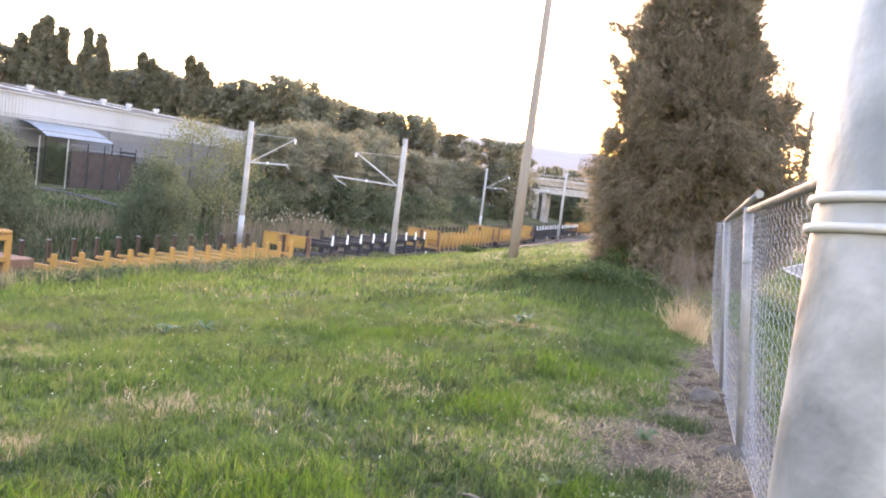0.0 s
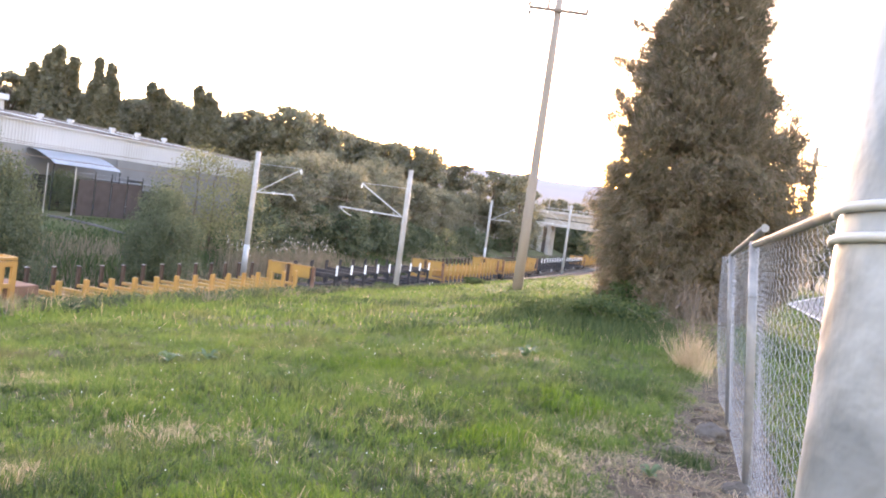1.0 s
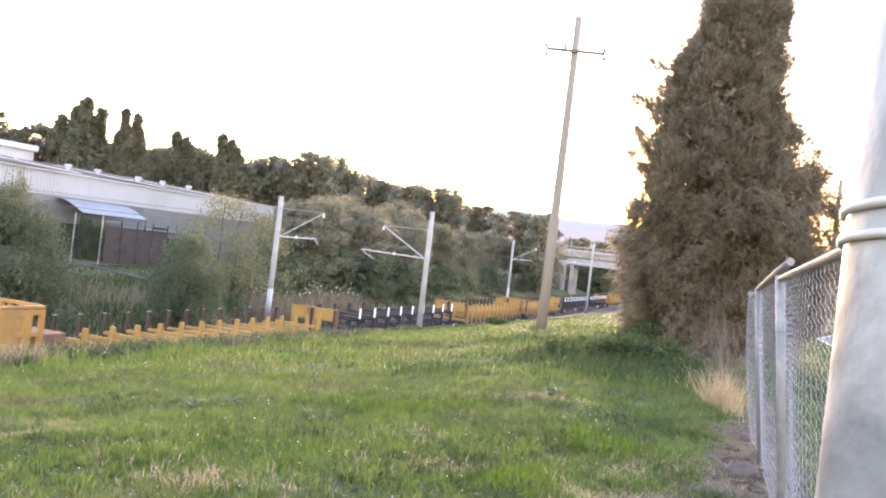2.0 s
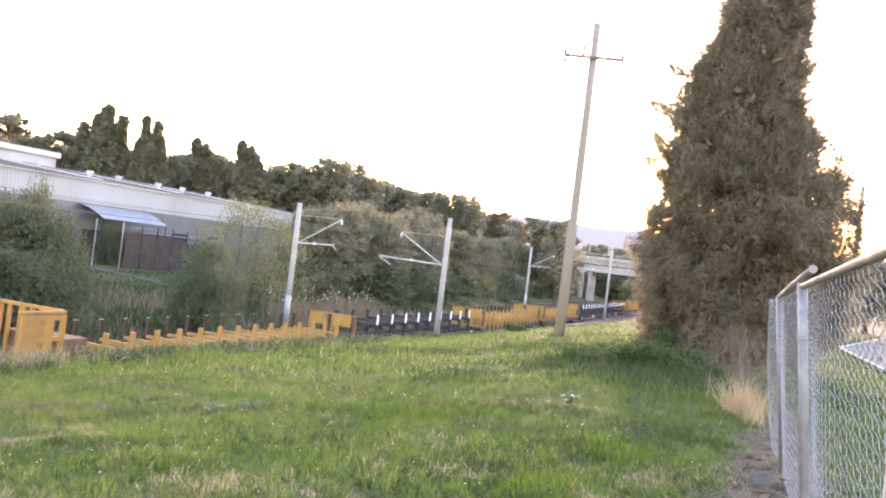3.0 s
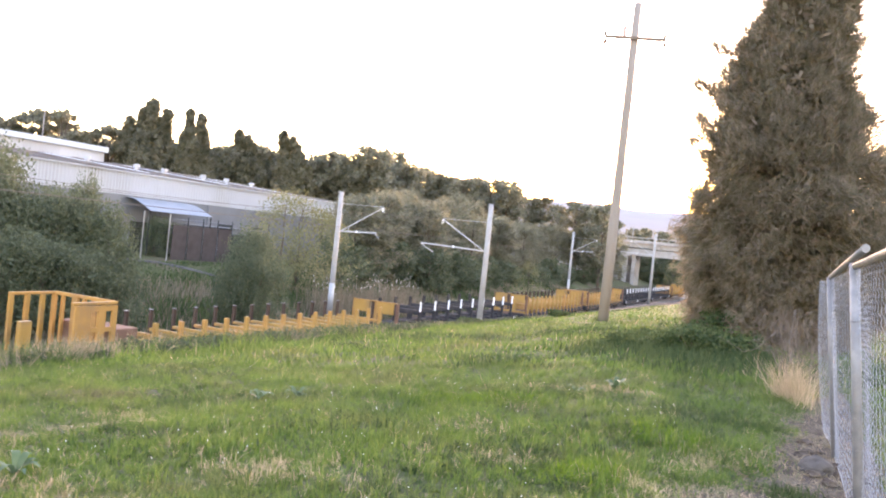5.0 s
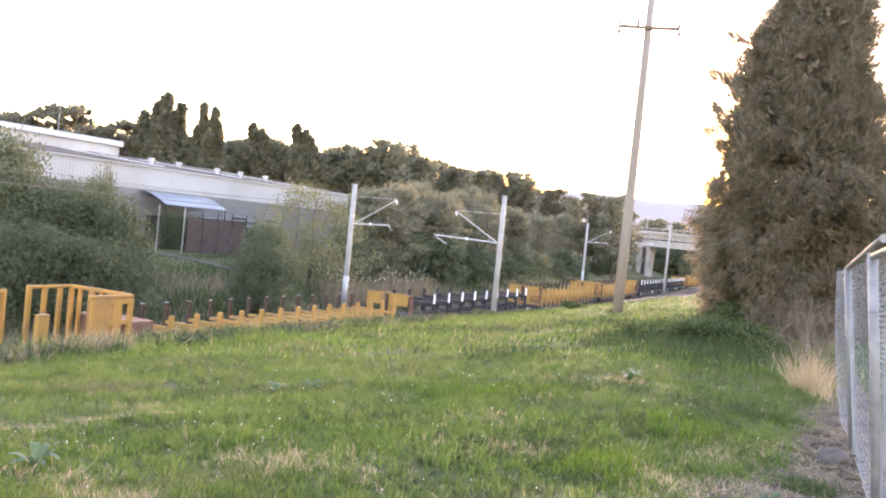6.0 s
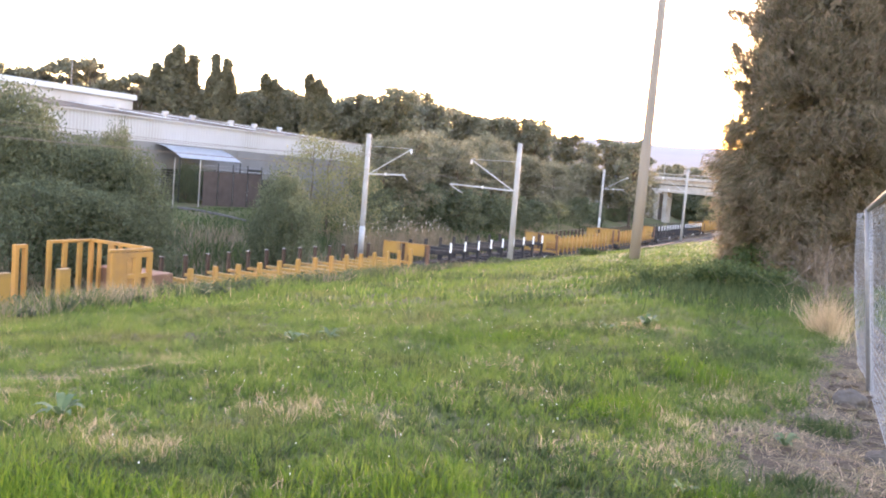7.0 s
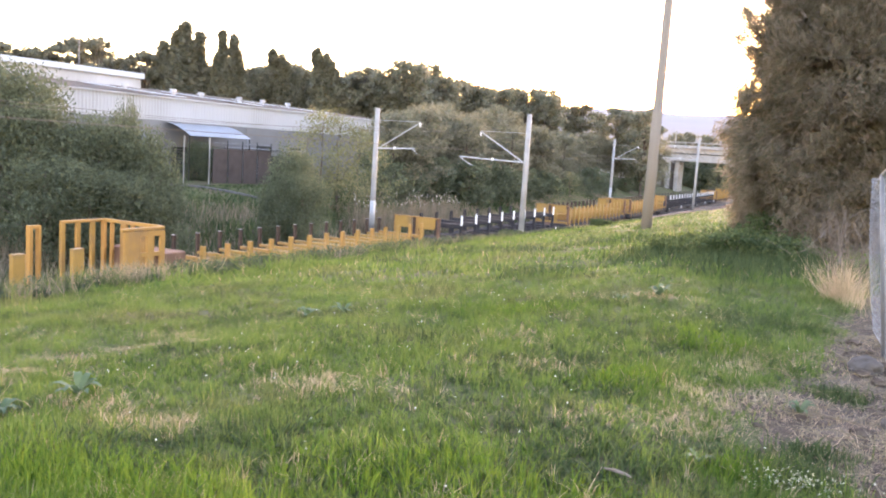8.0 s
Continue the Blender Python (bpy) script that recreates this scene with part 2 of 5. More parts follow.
def mulch_edge(s):
    """Left rim of the bare strip along the fence, across the line, at s metres along it."""
    return np.interp(s, (2, 4.6, 4.9, 5.2, 5.8, 6.3, 7.4, 8.8, 12, 14), (0.4, 0.2, -0.05, -0.35, -0.58, -0.5, -0.18, -0.08, 0.2, 0.6))


def build_ground():
    ls = np.unique(np.concatenate([np.linspace(-400, -60, 18), np.linspace(-60, -20, 50), np.linspace(-20, 12, 110), np.linspace(12, 400, 24)]))
    ss = np.unique(np.concatenate([np.linspace(-300, -10, 12), np.linspace(-10, 40, 150), np.linspace(40, 140, 80), np.linspace(140, 600, 30)]))
    L, S = np.meshgrid(ls, ss)
    c, s = math.cos(radians(TRACK_YAW)), math.sin(radians(TRACK_YAW))
    X, Y = c * L - s * S, s * L + c * S
    Z = ground_z(X, Y)
    v = np.stack([X.ravel(), Y.ravel(), Z.ravel()], 1)
    w = len(ls)
    i = np.arange((len(ss) - 1) * (w - 1))
    r, q = i // (w - 1), i % (w - 1)
    a = r * w + q
    f = np.stack([a, a + 1, a + w + 1, a + w], 1)
    ob = raw("ground", v, f, M["soil"], smooth=True)
    tagged(ob, "green grassy slope falling to a railway line", "ground", kind="structure")
    me = ob.data
    me.materials.append(M["ballast"])
    me.materials.append(M["mulch"])
    lc = L[:-1, :-1].ravel()
    sc = S[:-1, :-1].ravel()
    idx = np.where((lc > -30.0) & (lc < np.interp(sc, (45, 60, 100, 200), (-18.8, -17.6, -14.5, -11))), 1, 0)
    bare = np.zeros(len(lc))
    xc, yc = X[:-1, :-1].ravel(), Y[:-1, :-1].ravel()
    for cx, cy, rx, ry in BARE:
        bare = np.maximum(bare, np.exp(-(((xc - cx) / (rx + 0.1)) ** 2 + ((yc - cy) / (ry + 0.1)) ** 2)))
    idx = np.where(bare > 0.45, 2, idx)
    idx = np.where((lc > mulch_edge(sc) - 0.12) & (lc < 0.95) & (sc < 14) & (sc > -2), 2, idx)
    me.polygons.foreach_set("material_index", idx.astype(np.int32))


build_ground()


def blades(name, xs, ys, hs, mat, lean=0.35, width=0.006, seed=0, label="", base=None, out=None):
    """Grass blades, each bent once, standing on the ground; out: the way each one leans."""
    r = np.random.default_rng(seed)
    n = len(xs)
    z = ground_z(xs, ys) - 0.01 if base is None else base
    ang, la = r.uniform(0, math.tau, n), r.uniform(0, math.tau, n)
    wx, wy = np.cos(ang) * width * r.uniform(0.6, 1.5, n), np.sin(ang) * width * r.uniform(0.6, 1.5, n)
    if out is not None:
        la = out + r.normal(0, 0.7, n)
    le = np.abs(r.normal(0, lean, n)) * hs
    dx, dy = np.cos(la) * le, np.sin(la) * le
    tip = np.stack([xs + dx, ys + dy, z + hs * r.uniform(0.8, 1.05, n)], 1)
    foot = np.stack([np.stack([xs - wx, ys - wy, z], 1), np.stack([xs + wx, ys + wy, z], 1)], 1)
    mx, my, mz = xs + dx * 0.35, ys + dy * 0.35, z + hs * 0.6
    mid = np.stack([np.stack([mx + wx * 0.8, my + wy * 0.8, mz], 1), np.stack([mx - wx * 0.8, my - wy * 0.8, mz], 1)], 1)
    bent = (np.hypot(xs, ys) < 8.5) & (width < 0.008)
    p5 = np.concatenate([foot[bent], mid[bent], tip[bent][:, None]], 1).reshape(-1, 3)
    p3 = np.concatenate([foot[~bent], tip[~bent][:, None]], 1).reshape(-1, 3)
    n5, n3 = int(bent.sum()), int((~bent).sum())
    k = np.arange(n5) * 5
    me = bpy.data.meshes.new(name)
    me.vertices.add(n5 * 5 + n3 * 3)
    me.vertices.foreach_set("co", np.concatenate([p5, p3]).ravel())
    loops = np.concatenate([np.stack([k, k + 1, k + 2, k + 3, k + 3, k + 2, k + 4], 1).ravel(), n5 * 5 + np.arange(n3 * 3)])
    me.loops.add(len(loops))
    me.loops.foreach_set("vertex_index", loops.astype(np.int32))
    me.polygons.add(2 * n5 + n3)
    starts = np.concatenate([np.stack([np.arange(n5) * 7, np.arange(n5) * 7 + 4], 1).ravel(), n5 * 7 + np.arange(n3) * 3])
    me.polygons.foreach_set("loop_start", starts.astype(np.int32))
    me.update(calc_edges=True)
    me.materials.append(mat)
    ob = new(name, me)
    return tagged(ob, label, "grass", kind="stuff")


def leaf_cards(r, centres, spread, n_each, size, flat=1.0):
    """Small leaf quads scattered round the centres: corner array of shape (n, 4, 3)."""
    m = len(centres)
    c = np.repeat(np.asarray(centres), n_each, axis=0)
    sp = np.repeat(np.asarray(spread), n_each)
    d = r.normal(0, 1, (m * n_each, 3))
    d /= np.linalg.norm(d, axis=1)[:, None]
    c = c + d * (sp * r.uniform(0.25, 1.0, m * n_each) ** 0.6)[:, None] * np.array((1, 1, flat))
    u = r.normal(0, 1, (m * n_each, 3))
    u /= np.linalg.norm(u, axis=1)[:, None]
    v = np.cross(u, r.normal(0, 1, (m * n_each, 3)))
    v /= np.linalg.norm(v, axis=1)[:, None]
    k = (size * r.uniform(0.6, 1.5, m * n_each))[:, None]
    u, v = u * k, v * k * 0.45
    return np.stack([c - u, c - v, c + u, c + v], 1)


def quads(name, q, mat, parent=None):
    n = len(q)
    me = bpy.data.meshes.new(name)
    me.vertices.add(n * 4)
    me.vertices.foreach_set("co", q.ravel())
    me.loops.add(n * 4)
    me.loops.foreach_set("vertex_index", np.arange(n * 4, dtype=np.int32))
    me.polygons.add(n)
    me.polygons.foreach_set("loop_start", np.arange(n, dtype=np.int32) * 4)
    me.update(calc_edges=True)
    me.materials.append(mat)
    ob = new(name, me)
    if parent:
        ob.parent = parent
    return ob


def tree(name, seed, height, radius, crown_from, mat, clumps, n_each, leaf, shape="round", trunk_r=0.18, lean=0.0, label="", category="tree"):
    """A tapered trunk with limbs and a crown of leaf clumps; stands at its own origin."""
    r = np.random.default_rng(seed)
    t = thing(name, None, label, category)
    bm = bmesh.new()
    pts = [Vector((lean * height * (k / 5) ** 2 + r.normal(0, 0.04) * k * 0.3, r.normal(0, 0.04) * k * 0.3, height * 0.92 * k / 5 - (0.3 if k == 0 else 0))) for k in range(6)]
    tube(bm, pts, [trunk_r * (1 - 0.17 * k) + 0.01 for k in range(6)], 8)
    centres, spread = [], []
    for i in range(clumps):
        f = r.uniform(0, 1) ** (1.25 if shape == "cone" else 0.9)
        h = crown_from * height + f * (1 - crown_from) * height
        if shape == "cone":
            rr = radius * (1 - f) ** 0.75 * (0.62 + 0.38 * math.sin(9 * f + seed)) + 0.1
        elif shape == "column":
            rr = radius * math.sin(math.pi * (0.12 + 0.86 * f)) ** 0.6
        else:
            rr = radius * math.sqrt(max(0.03, 1 - (1.75 * f - 0.8) ** 2 * 0.95))
        a = r.uniform(0, math.tau)
        rad = rr * math.sqrt(r.uniform(0.12, 1.0)) * r.uniform(0.75, 1.12)
        base = Vector((lean * h * h / height, 0, 0))
        c = base + Vector((rad * math.cos(a), rad * math.sin(a), h))
        centres.append(c)
        spread.append(radius * r.uniform(0.16, 0.42))
        if i % 6 == 0:
            start = base + Vector((0, 0, max(0.12 * height, h - rad * 0.7 - 0.1 * height)))
            mid = (start + c) / 2 + Vector((0, 0, 0.06 * height))
            tube(bm, [start, mid, c], [trunk_r * 0.28, trunk_r * 0.18, 0.01], 5)
    part("trunk", bm, M["bark"], t, smooth=True)
    q = leaf_cards(r, [tuple(c) for c in centres], spread, n_each, leaf, 0.8)
    q[:, :, 2] = np.maximum(q[:, :, 2], 0.02)
    quads("crown", q, mat, t)
    return t

# ---------- railway ----------
def build_track(l, name_label):
    t = thing("railway_track", TM @ Matrix.Translation((l, 0, RAIL_Z)), name_label, "railway track", kind="structure")
    for side in (-0.72, 0.72):
        bm = bmesh.new()
        box(bm, side - 0.035, -40, -0.06, side + 0.035, 300, 0.0, 0.008)
        box(bm, side - 0.07, -40, -0.16, side + 0.07, 300, -0.13)
        box(bm, side - 0.01, -40, -0.14, side + 0.01, 300, -0.05)
        part("rail", bm, M["steel"], t)
    bm = bmesh.new()
    for k in range(500):
        y = -40 + k * 0.65
        box(bm, -1.25, y - 0.12, -0.36, 1.25, y + 0.12, -0.165)
    part("sleepers", bm, M["concrete"], t)


NEAR_L, FAR_L = -21.7, -25.9
build_track(NEAR_L, "rails on concrete sleepers under the train")
build_track(FAR_L, "empty rails on concrete sleepers beside the train")


def bogie(w, y):
    b = part("bogie", box(bmesh.new(), -1.0, y - 1.1, 0.38, 1.0, y + 1.1, 0.62, 0.04), M["black"], w)
    for dy in (-0.9, 0.9):
        bm = bmesh.new()
        for sx in (-0.76, 0.76):
            rod(bm, (sx - 0.07, y + dy, 0.46), (sx + 0.07, y + dy, 0.46), 0.46, seg=20)
        rod(bm, (-0.9, y + dy, 0.46), (0.9, y + dy, 0.46), 0.08)
        part("wheelset", bm, M["steel"], b)
    for sx in (-1.06, 1.06):
        bm = bmesh.new()
        box(bm, sx - 0.06, y - 1.25, 0.42, sx + 0.06, y + 1.25, 0.62, 0.03)
        box(bm, sx - 0.07, y - 0.3, 0.3, sx + 0.07, y + 0.3, 0.75, 0.03)
        part("side_frame", bm, M["black"], b)


def wagon_base(w, length, mat, deck_z=1.0):
    bm = bmesh.new()
    for sx in (-1.35, 1.35):
        box(bm, sx - 0.09, 0.6, deck_z - 0.34, sx + 0.09, length - 0.6, deck_z - 0.02, 0.02)
    box(bm, -0.3, 0.3, deck_z - 0.42, 0.3, length - 0.3, deck_z - 0.04)
    for y in (0.6, length - 0.6):
        box(bm, -1.42, y - 0.12, deck_z - 0.4, 1.42, y + 0.12, deck_z)
    part("underframe", bm, mat, w)
    for y in (2.6, length - 2.6):
        bogie(w, y)
    for y, d in ((0.45, -1), (length - 0.45, 1)):
        bm = bmesh.new()
        box(bm, -0.12, y, 0.75, 0.12, y + d * 0.5, 1.0, 0.02)
        box(bm, -0.2, y + d * 0.45, 0.72, 0.2, y + d * 0.62, 1.06, 0.03)
        part("coupler", bm, M["rust"], w)


def planks(w, length, mat, dz):
    me = from_bm("deck_plank", box(bmesh.new(), -1.28, -0.17, dz - 0.02, 1.28, 0.17, dz + 0.06, 0.01), mat)
    for k in range(27):
        o = new("deck_plank", me)
        o.parent = w
        o.location = (0, 0.9 + k * (length - 1.8) / 26, 0)


def bulkhead(w, y, dz, h):
    """A transverse end frame: two plates between posts, open below them."""
    top = dz + h
    bm = bmesh.new()
    for x0, x1 in ((-1.36, -0.32), (0.16, 1.24)):
        box(bm, x0, y - 0.05, top - 0.66, x1, y + 0.05, top - 0.04, 0.015)
        box(bm, x0 + 0.1, y - 0.045, dz + 0.1, x0 + 0.36, y + 0.045, top - 0.66)
    box(bm, -1.4, y - 0.06, dz - 0.05, 1.4, y + 0.06, dz + 0.2, 0.015)
    p = part("bulkhead", bm, M["yellow"], w)
    part("top_bar", box(bmesh.new(), -1.44, y - 0.07, top - 0.04, 1.44, y + 0.07, top + 0.03, 0.01), M["yellow_dirty"], p)
    for x, mat in ((-1.5, "yellow_dirty"), (-0.26, "stake"), (-0.06, "yellow_dirty"), (1.3, "rust")):
        part("bulkhead_post", box(bmesh.new(), x, y + 0.05, dz - 0.3, x + 0.17, y + 0.22, top + 0.02, 0.01), M[mat], p)


def slat_wagon(y0, start_plate, length=20.9):
    """Yellow wagon with posts and slats along both sides and a bulkhead at its end."""
    w = thing("slatted_stake_wagon", TM @ Matrix.Translation((NEAR_L, y0, RAIL_Z)), "yellow flat wagon with side posts, slats and pierced end bulkhead", "railway wagon", "wagons of the train")
    wagon_base(w, length, M["black"])
    dz = 1.0
    planks(w, length, M["rust"], dz)
    n = 14
    post_me = from_bm("near_post", box(bmesh.new(), 1.30, -0.085, dz - 0.35, 1.46, 0.085, dz + 1.42, 0.015), M["yellow"])
    bm = bmesh.new()
    box(bm, -1.42, -0.01, dz - 0.3, -1.30, 0.09, dz + 1.45, 0.01)
    box(bm, -1.45, 0.05, dz - 0.3, -1.27, 0.09, dz + 1.45)
    far_me = from_bm("far_post", bm, M["stake"])
    cap_me = from_bm("cap", box(bmesh.new(), -1.44, -0.015, dz + 1.45, -1.27, 0.1, dz + 1.465), M["concrete"])
    for k in range(n):
        y = 1.6 + k * 1.29
        o = new("near_post", post_me)
        o.parent, o.location = w, (0, y, 0)
        o = new("far_post", far_me)
        o.parent, o.location = w, (0, y, 0)
        tagged(o, "dark brown steel stake")
        c = new("cap", cap_me)
        c.parent = o
        tagged(c, "pale worn stake cap")
    beam_me = from_bm("cross_beam", box(bmesh.new(), -1.27, -0.07, dz + 0.62, 1.27, 0.07, dz + 0.75, 0.012), M["yellow"])
    for k in range(n):
        o = new("cross_beam", beam_me)
        o.parent, o.location = w, (0, 1.6 + k * 1.29, 0)
        for dy, drop in ((0.43, -0.22), (0.86, -0.4)):
            if k < n - 1:
                o = new("cross_beam", beam_me)
                o.parent, o.location = w, (0, 1.6 + k * 1.29 + dy, drop)
    for x in (-0.8, 0.8):
        part("stringer", box(bmesh.new(), x - 0.09, 1.2, dz - 0.02, x + 0.09, length - 1.0, dz + 0.22), M["rust"], w)
    bulkhead(w, length - 0.6, dz, 1.55)
    if start_plate:
        bulkhead(w, 0.9, dz, 1.55)
    return w


def stake_wagon(y0, length=20.9):
    """Yellow wagon with plate stakes near, open channel stakes far, and a caged end."""
    w = thing("tall_stake_wagon", TM @ Matrix.Translation((NEAR_L, y0, RAIL_Z)), "bright yellow flat wagon with tall stakes and a caged end", "railway wagon", "wagons of the train")
    wagon_base(w, length, M["yellow_dirty"])
    dz, h = 1.0, 2.15
    planks(w, length, M["yellow_dirty"], dz)
    near_me = from_bm("near_stake", box(bmesh.new(), 1.26, -0.19, dz - 0.3, 1.46, 0.19, dz + 1.75, 0.02), M["yellow"])
    bm = bmesh.new()
    box(bm, -1.46, -0.22, dz, -1.28, -0.1, dz + h)
    box(bm, -1.46, 0.12, dz, -1.28, 0.2, dz + h)
    box(bm, -1.45, -0.1, dz + h - 0.1, -1.29, 0.12, dz + h)
    far_me = from_bm("far_stake", bm, M["yellow"])
    for k in range(9):
        y = 1.3 + k * 1.95
        o = new("near_stake", near_me)
        o.parent, o.location = w, (0, y, 0)
        o = new("far_stake", far_me)
        o.parent, o.location = w, (0, y + 0.6, 0)
        bm = bmesh.new()
        box(bm, -1.27, y + 0.45, dz + 0.06, 1.25, y + 0.75, dz + 0.2, 0.01)
        part("cross_beam", bm, M["yellow"], w)
    y0c, y1 = length - 2.4, length - 0.6
    bm = bmesh.new()
    box(bm, -1.46, y0c, dz + h, -1.34, y1, dz + h + 0.1, 0.015)
    box(bm, 1.34, y0c, dz + h, 1.46, y1, dz + h + 0.1, 0.015)
    box(bm, -1.34, y1 - 0.11, dz + h + 0.003, 1.34, y1 - 0.003, dz + h + 0.11)
    part("cage_top", bm, M["yellow"], w)
    for x, wd in ((-1.44, 0.16), (-1.0, 0.1), (-0.5, 0.26), (-0.02, 0.1), (0.4, 0.26), (0.9, 0.1)):
        bm = bmesh.new()
        box(bm, x, y1 - 0.13, dz - 0.2, x + wd, y1 - 0.02, dz + h)
        part("end_bar", bm, M["yellow"] if wd < 0.2 else M["yellow_dirty"], w)
    for y in (y0c, y0c + 0.6, y0c + 1.2):
        bm = bmesh.new()
        box(bm, -1.45, y, dz, -1.33, y + 0.14, dz + h)
        part("cage_bar", bm, M["yellow"], w)
    # near side panel: solid stile and a two by two grid of openings
    bm = bmesh.new()
    box(bm, 1.36, y0c + 0.1, dz - 0.25, 1.46, y0c + 0.74, dz + h - 0.02, 0.015)
    for z0, z1 in ((h - 0.2, h - 0.03), (h - 0.88, h - 0.74), (-0.2, h - 1.38)):
        box(bm, 1.365, y0c + 0.74, dz + z0, 1.455, y1, dz + z1)
    for y, wd in ((1.04, 0.24), (y1 - y0c - 0.18, 0.18)):
        box(bm, 1.36, y0c + y, dz - 0.2, 1.46, y0c + y + wd, dz + h - 0.04)
    part("side_panel", bm, M["yellow"], w)
    bm = bmesh.new()
    box(bm, -1.3, length - 0.5, 0.75, 1.36, length + 0.5, 2.3, 0.03)
    part("end_platform", bm, M["rust"], w, "rust brown end platform")
    return w


def cradle_wagon(y0, length=20.9):
    """Black skeletal wagon with raised cross beams between stakes whose heads are white."""
    w = thing("cradle_wagon", TM @ Matrix.Translation((NEAR_L, y0, RAIL_Z)), "black skeletal wagon with raised cross beams and white stake heads", "railway wagon", "wagons of the train")
    wagon_base(w, length, M["black"])
    dz = 1.0
    bm = bmesh.new()
    box(bm, -1.3, -0.13, dz + 0.78, 1.3, 0.13, dz + 1.06, 0.02)
    box(bm, -1.34, -0.1, dz, -1.2, 0.1, dz + 0.8)
    box(bm, -1.46, -0.12, dz - 0.3, -1.34, 0.12, dz + 1.5)
    box(bm, -1.3, -0.2, dz - 0.1, 1.3, 0.2, dz + 0.1)
    box(bm, 1.28, -0.08, dz - 0.3, 1.44, 0.08, dz + 0.98)
    bol = from_bm("bolster", bm, M["black"])
    plate = from_bm("white_head", box(bmesh.new(), 1.34, -0.05, dz + 0.98, 1.435, 0.05, dz + 1.58, 0.01), M["white"])
    for k in range(9):
        y = 1.6 + k * 2.14
        o = new("bolster", bol)
        o.parent, o.location = w, (0, y, 0)
        c = new("white_head", plate)
        c.parent = o
        tagged(c, "white painted stake head")
    for y in (1.0, length * 0.45, length - 1.6):
        part("data_plate", box(bmesh.new(), 1.45, y, 0.62, 1.47, y + 0.7, 0.95), M["white"], w, "white data plate")
    for x in (-0.9, 0.9):
        part("stringer", box(bmesh.new(), x - 0.1, 0.8, dz - 0.02, x + 0.1, length - 0.8, dz + 0.06), M["black"], w)
    bm = bmesh.new()
    tube(bm, [(1.5, 1.3 + 0.28 * math.cos(k * math.tau / 16), 1.05 + 0.28 * math.sin(k * math.tau / 16)) for k in range(17)], [0.03] * 17, 6)
    rod(bm, (1.2, 1.3, 1.05), (1.52, 1.3, 1.05), 0.03)
    part("brake_wheel", bm, M["black"], w)
    return w


TRAIN = 41.3          # far end of the first slatted wagon along the line
PITCH = 21.95
stake_wagon(TRAIN - 2 * PITCH + 2.4)
stake_wagon(TRAIN - 3 * PITCH + 2.4)
slat_wagon(TRAIN - 20.9, False)
cradle_wagon(TRAIN + 1.0)
slat_wagon(TRAIN + PITCH + 0.6, True)
slat_wagon(TRAIN + 2 * PITCH + 0.6, True)
cradle_wagon(TRAIN + 3 * PITCH + 0.6)
cradle_wagon(TRAIN + 4 * PITCH + 0.6)
slat_wagon(TRAIN + 5 * PITCH + 0.6, True)


def overhead_mast(l, s, side, top=4.38):
    """Steel overhead-line mast with a cantilever bracket towards side (+1 right, -1 left)."""
    base = at(l, s)
    gz = float(ground_z(base.x, base.y))
    t = thing("overhead_line_mast", TM @ Matrix.Translation((l, s, gz - 0.3)), "grey steel mast with a bracket holding the overhead wire", "railway mast", "masts along the line")
    h = top - gz + 0.3
    bm = bmesh.new()
    tube(bm, [(0, 0, 0), (0, 0, h * 0.5), (0, 0, h)], [0.19, 0.172, 0.15], 12)
    part("pole", bm, M["mast"], t, smooth=True)
    part("footing", box(bmesh.new(), -0.4, -0.4, 0.0, 0.4, 0.4, 0.45, 0.03), M["concrete"], t)
    if side > 0:
        bm = bmesh.new()
        tube(bm, [(0, 0, 1.6), (0, 0, h * 0.36)], [0.187, 0.181], 12)
        part("white_band", bm, M["galv_arm"], t, "pale painted lower band", smooth=True)
    a = thing("cantilever", None)
    a.parent = t
    reach, arm = 3.25 * side, (4.65 if side < 0 else 2.9) * side
    zl = h - (3.05 if side < 0 else 2.65)
    zt = zl + 1.82
    part("tie_rod", rod(bmesh.new(), (0.16 * side, 0, zl), (reach, 0, zt), 0.042), M["galv_arm"], a)
    part("top_rod", rod(bmesh.new(), (0.15 * side, 0, zt + 0.05), (reach, 0, zt + 0.04), 0.014), M["galv_arm"], a)
    part("arm_tube", rod(bmesh.new(), (0.16 * side, 0, zl + 0.02), (arm, 0, zl + 0.14), 0.05), M["galv_arm"], a)
    bm = bmesh.new()
    if side < 0:
        tube(bm, [(arm, 0, zl + 0.13), (arm * 0.93, 0, zl - 0.1), (arm * 0.8, 0, zl - 0.38)], [0.035, 0.035, 0.025], 6)
    else:
        tube(bm, [(arm * 0.78, 0, zl + 0.1), (arm * 0.95, 0, zl + 0.12), (arm * 1.08, 0, zl - 0.2)], [0.035, 0.035, 0.02], 6)
    part("steady_arm", bm, M["galv_arm"], a)
    part("drop_rod", rod(bmesh.new(), (0.8 * side, 0, zl + 0.03), (0.8 * side, 0, zl + 0.42), 0.02), M["galv_arm"], a)
    bm = bmesh.new()
    for k in range(4):
        rod(bm, (reach, 0, zt - 0.02 - k * 0.07), (reach, 0, zt - 0.06 - k * 0.07), 0.075, seg=10)
    part("insulator", bm, M["white"], a, "pale insulator discs")
    bm = bmesh.new()
    for k in range(3):
        rod(bm, (arm * 0.5, 0, zl + 0.02 + k * 0.06), (arm * 0.5, 0, zl + 0.06 + k * 0.06), 0.09, seg=10)
    part("arm_insulator", bm, M["white"], a, "pale insulator discs")
    return zt


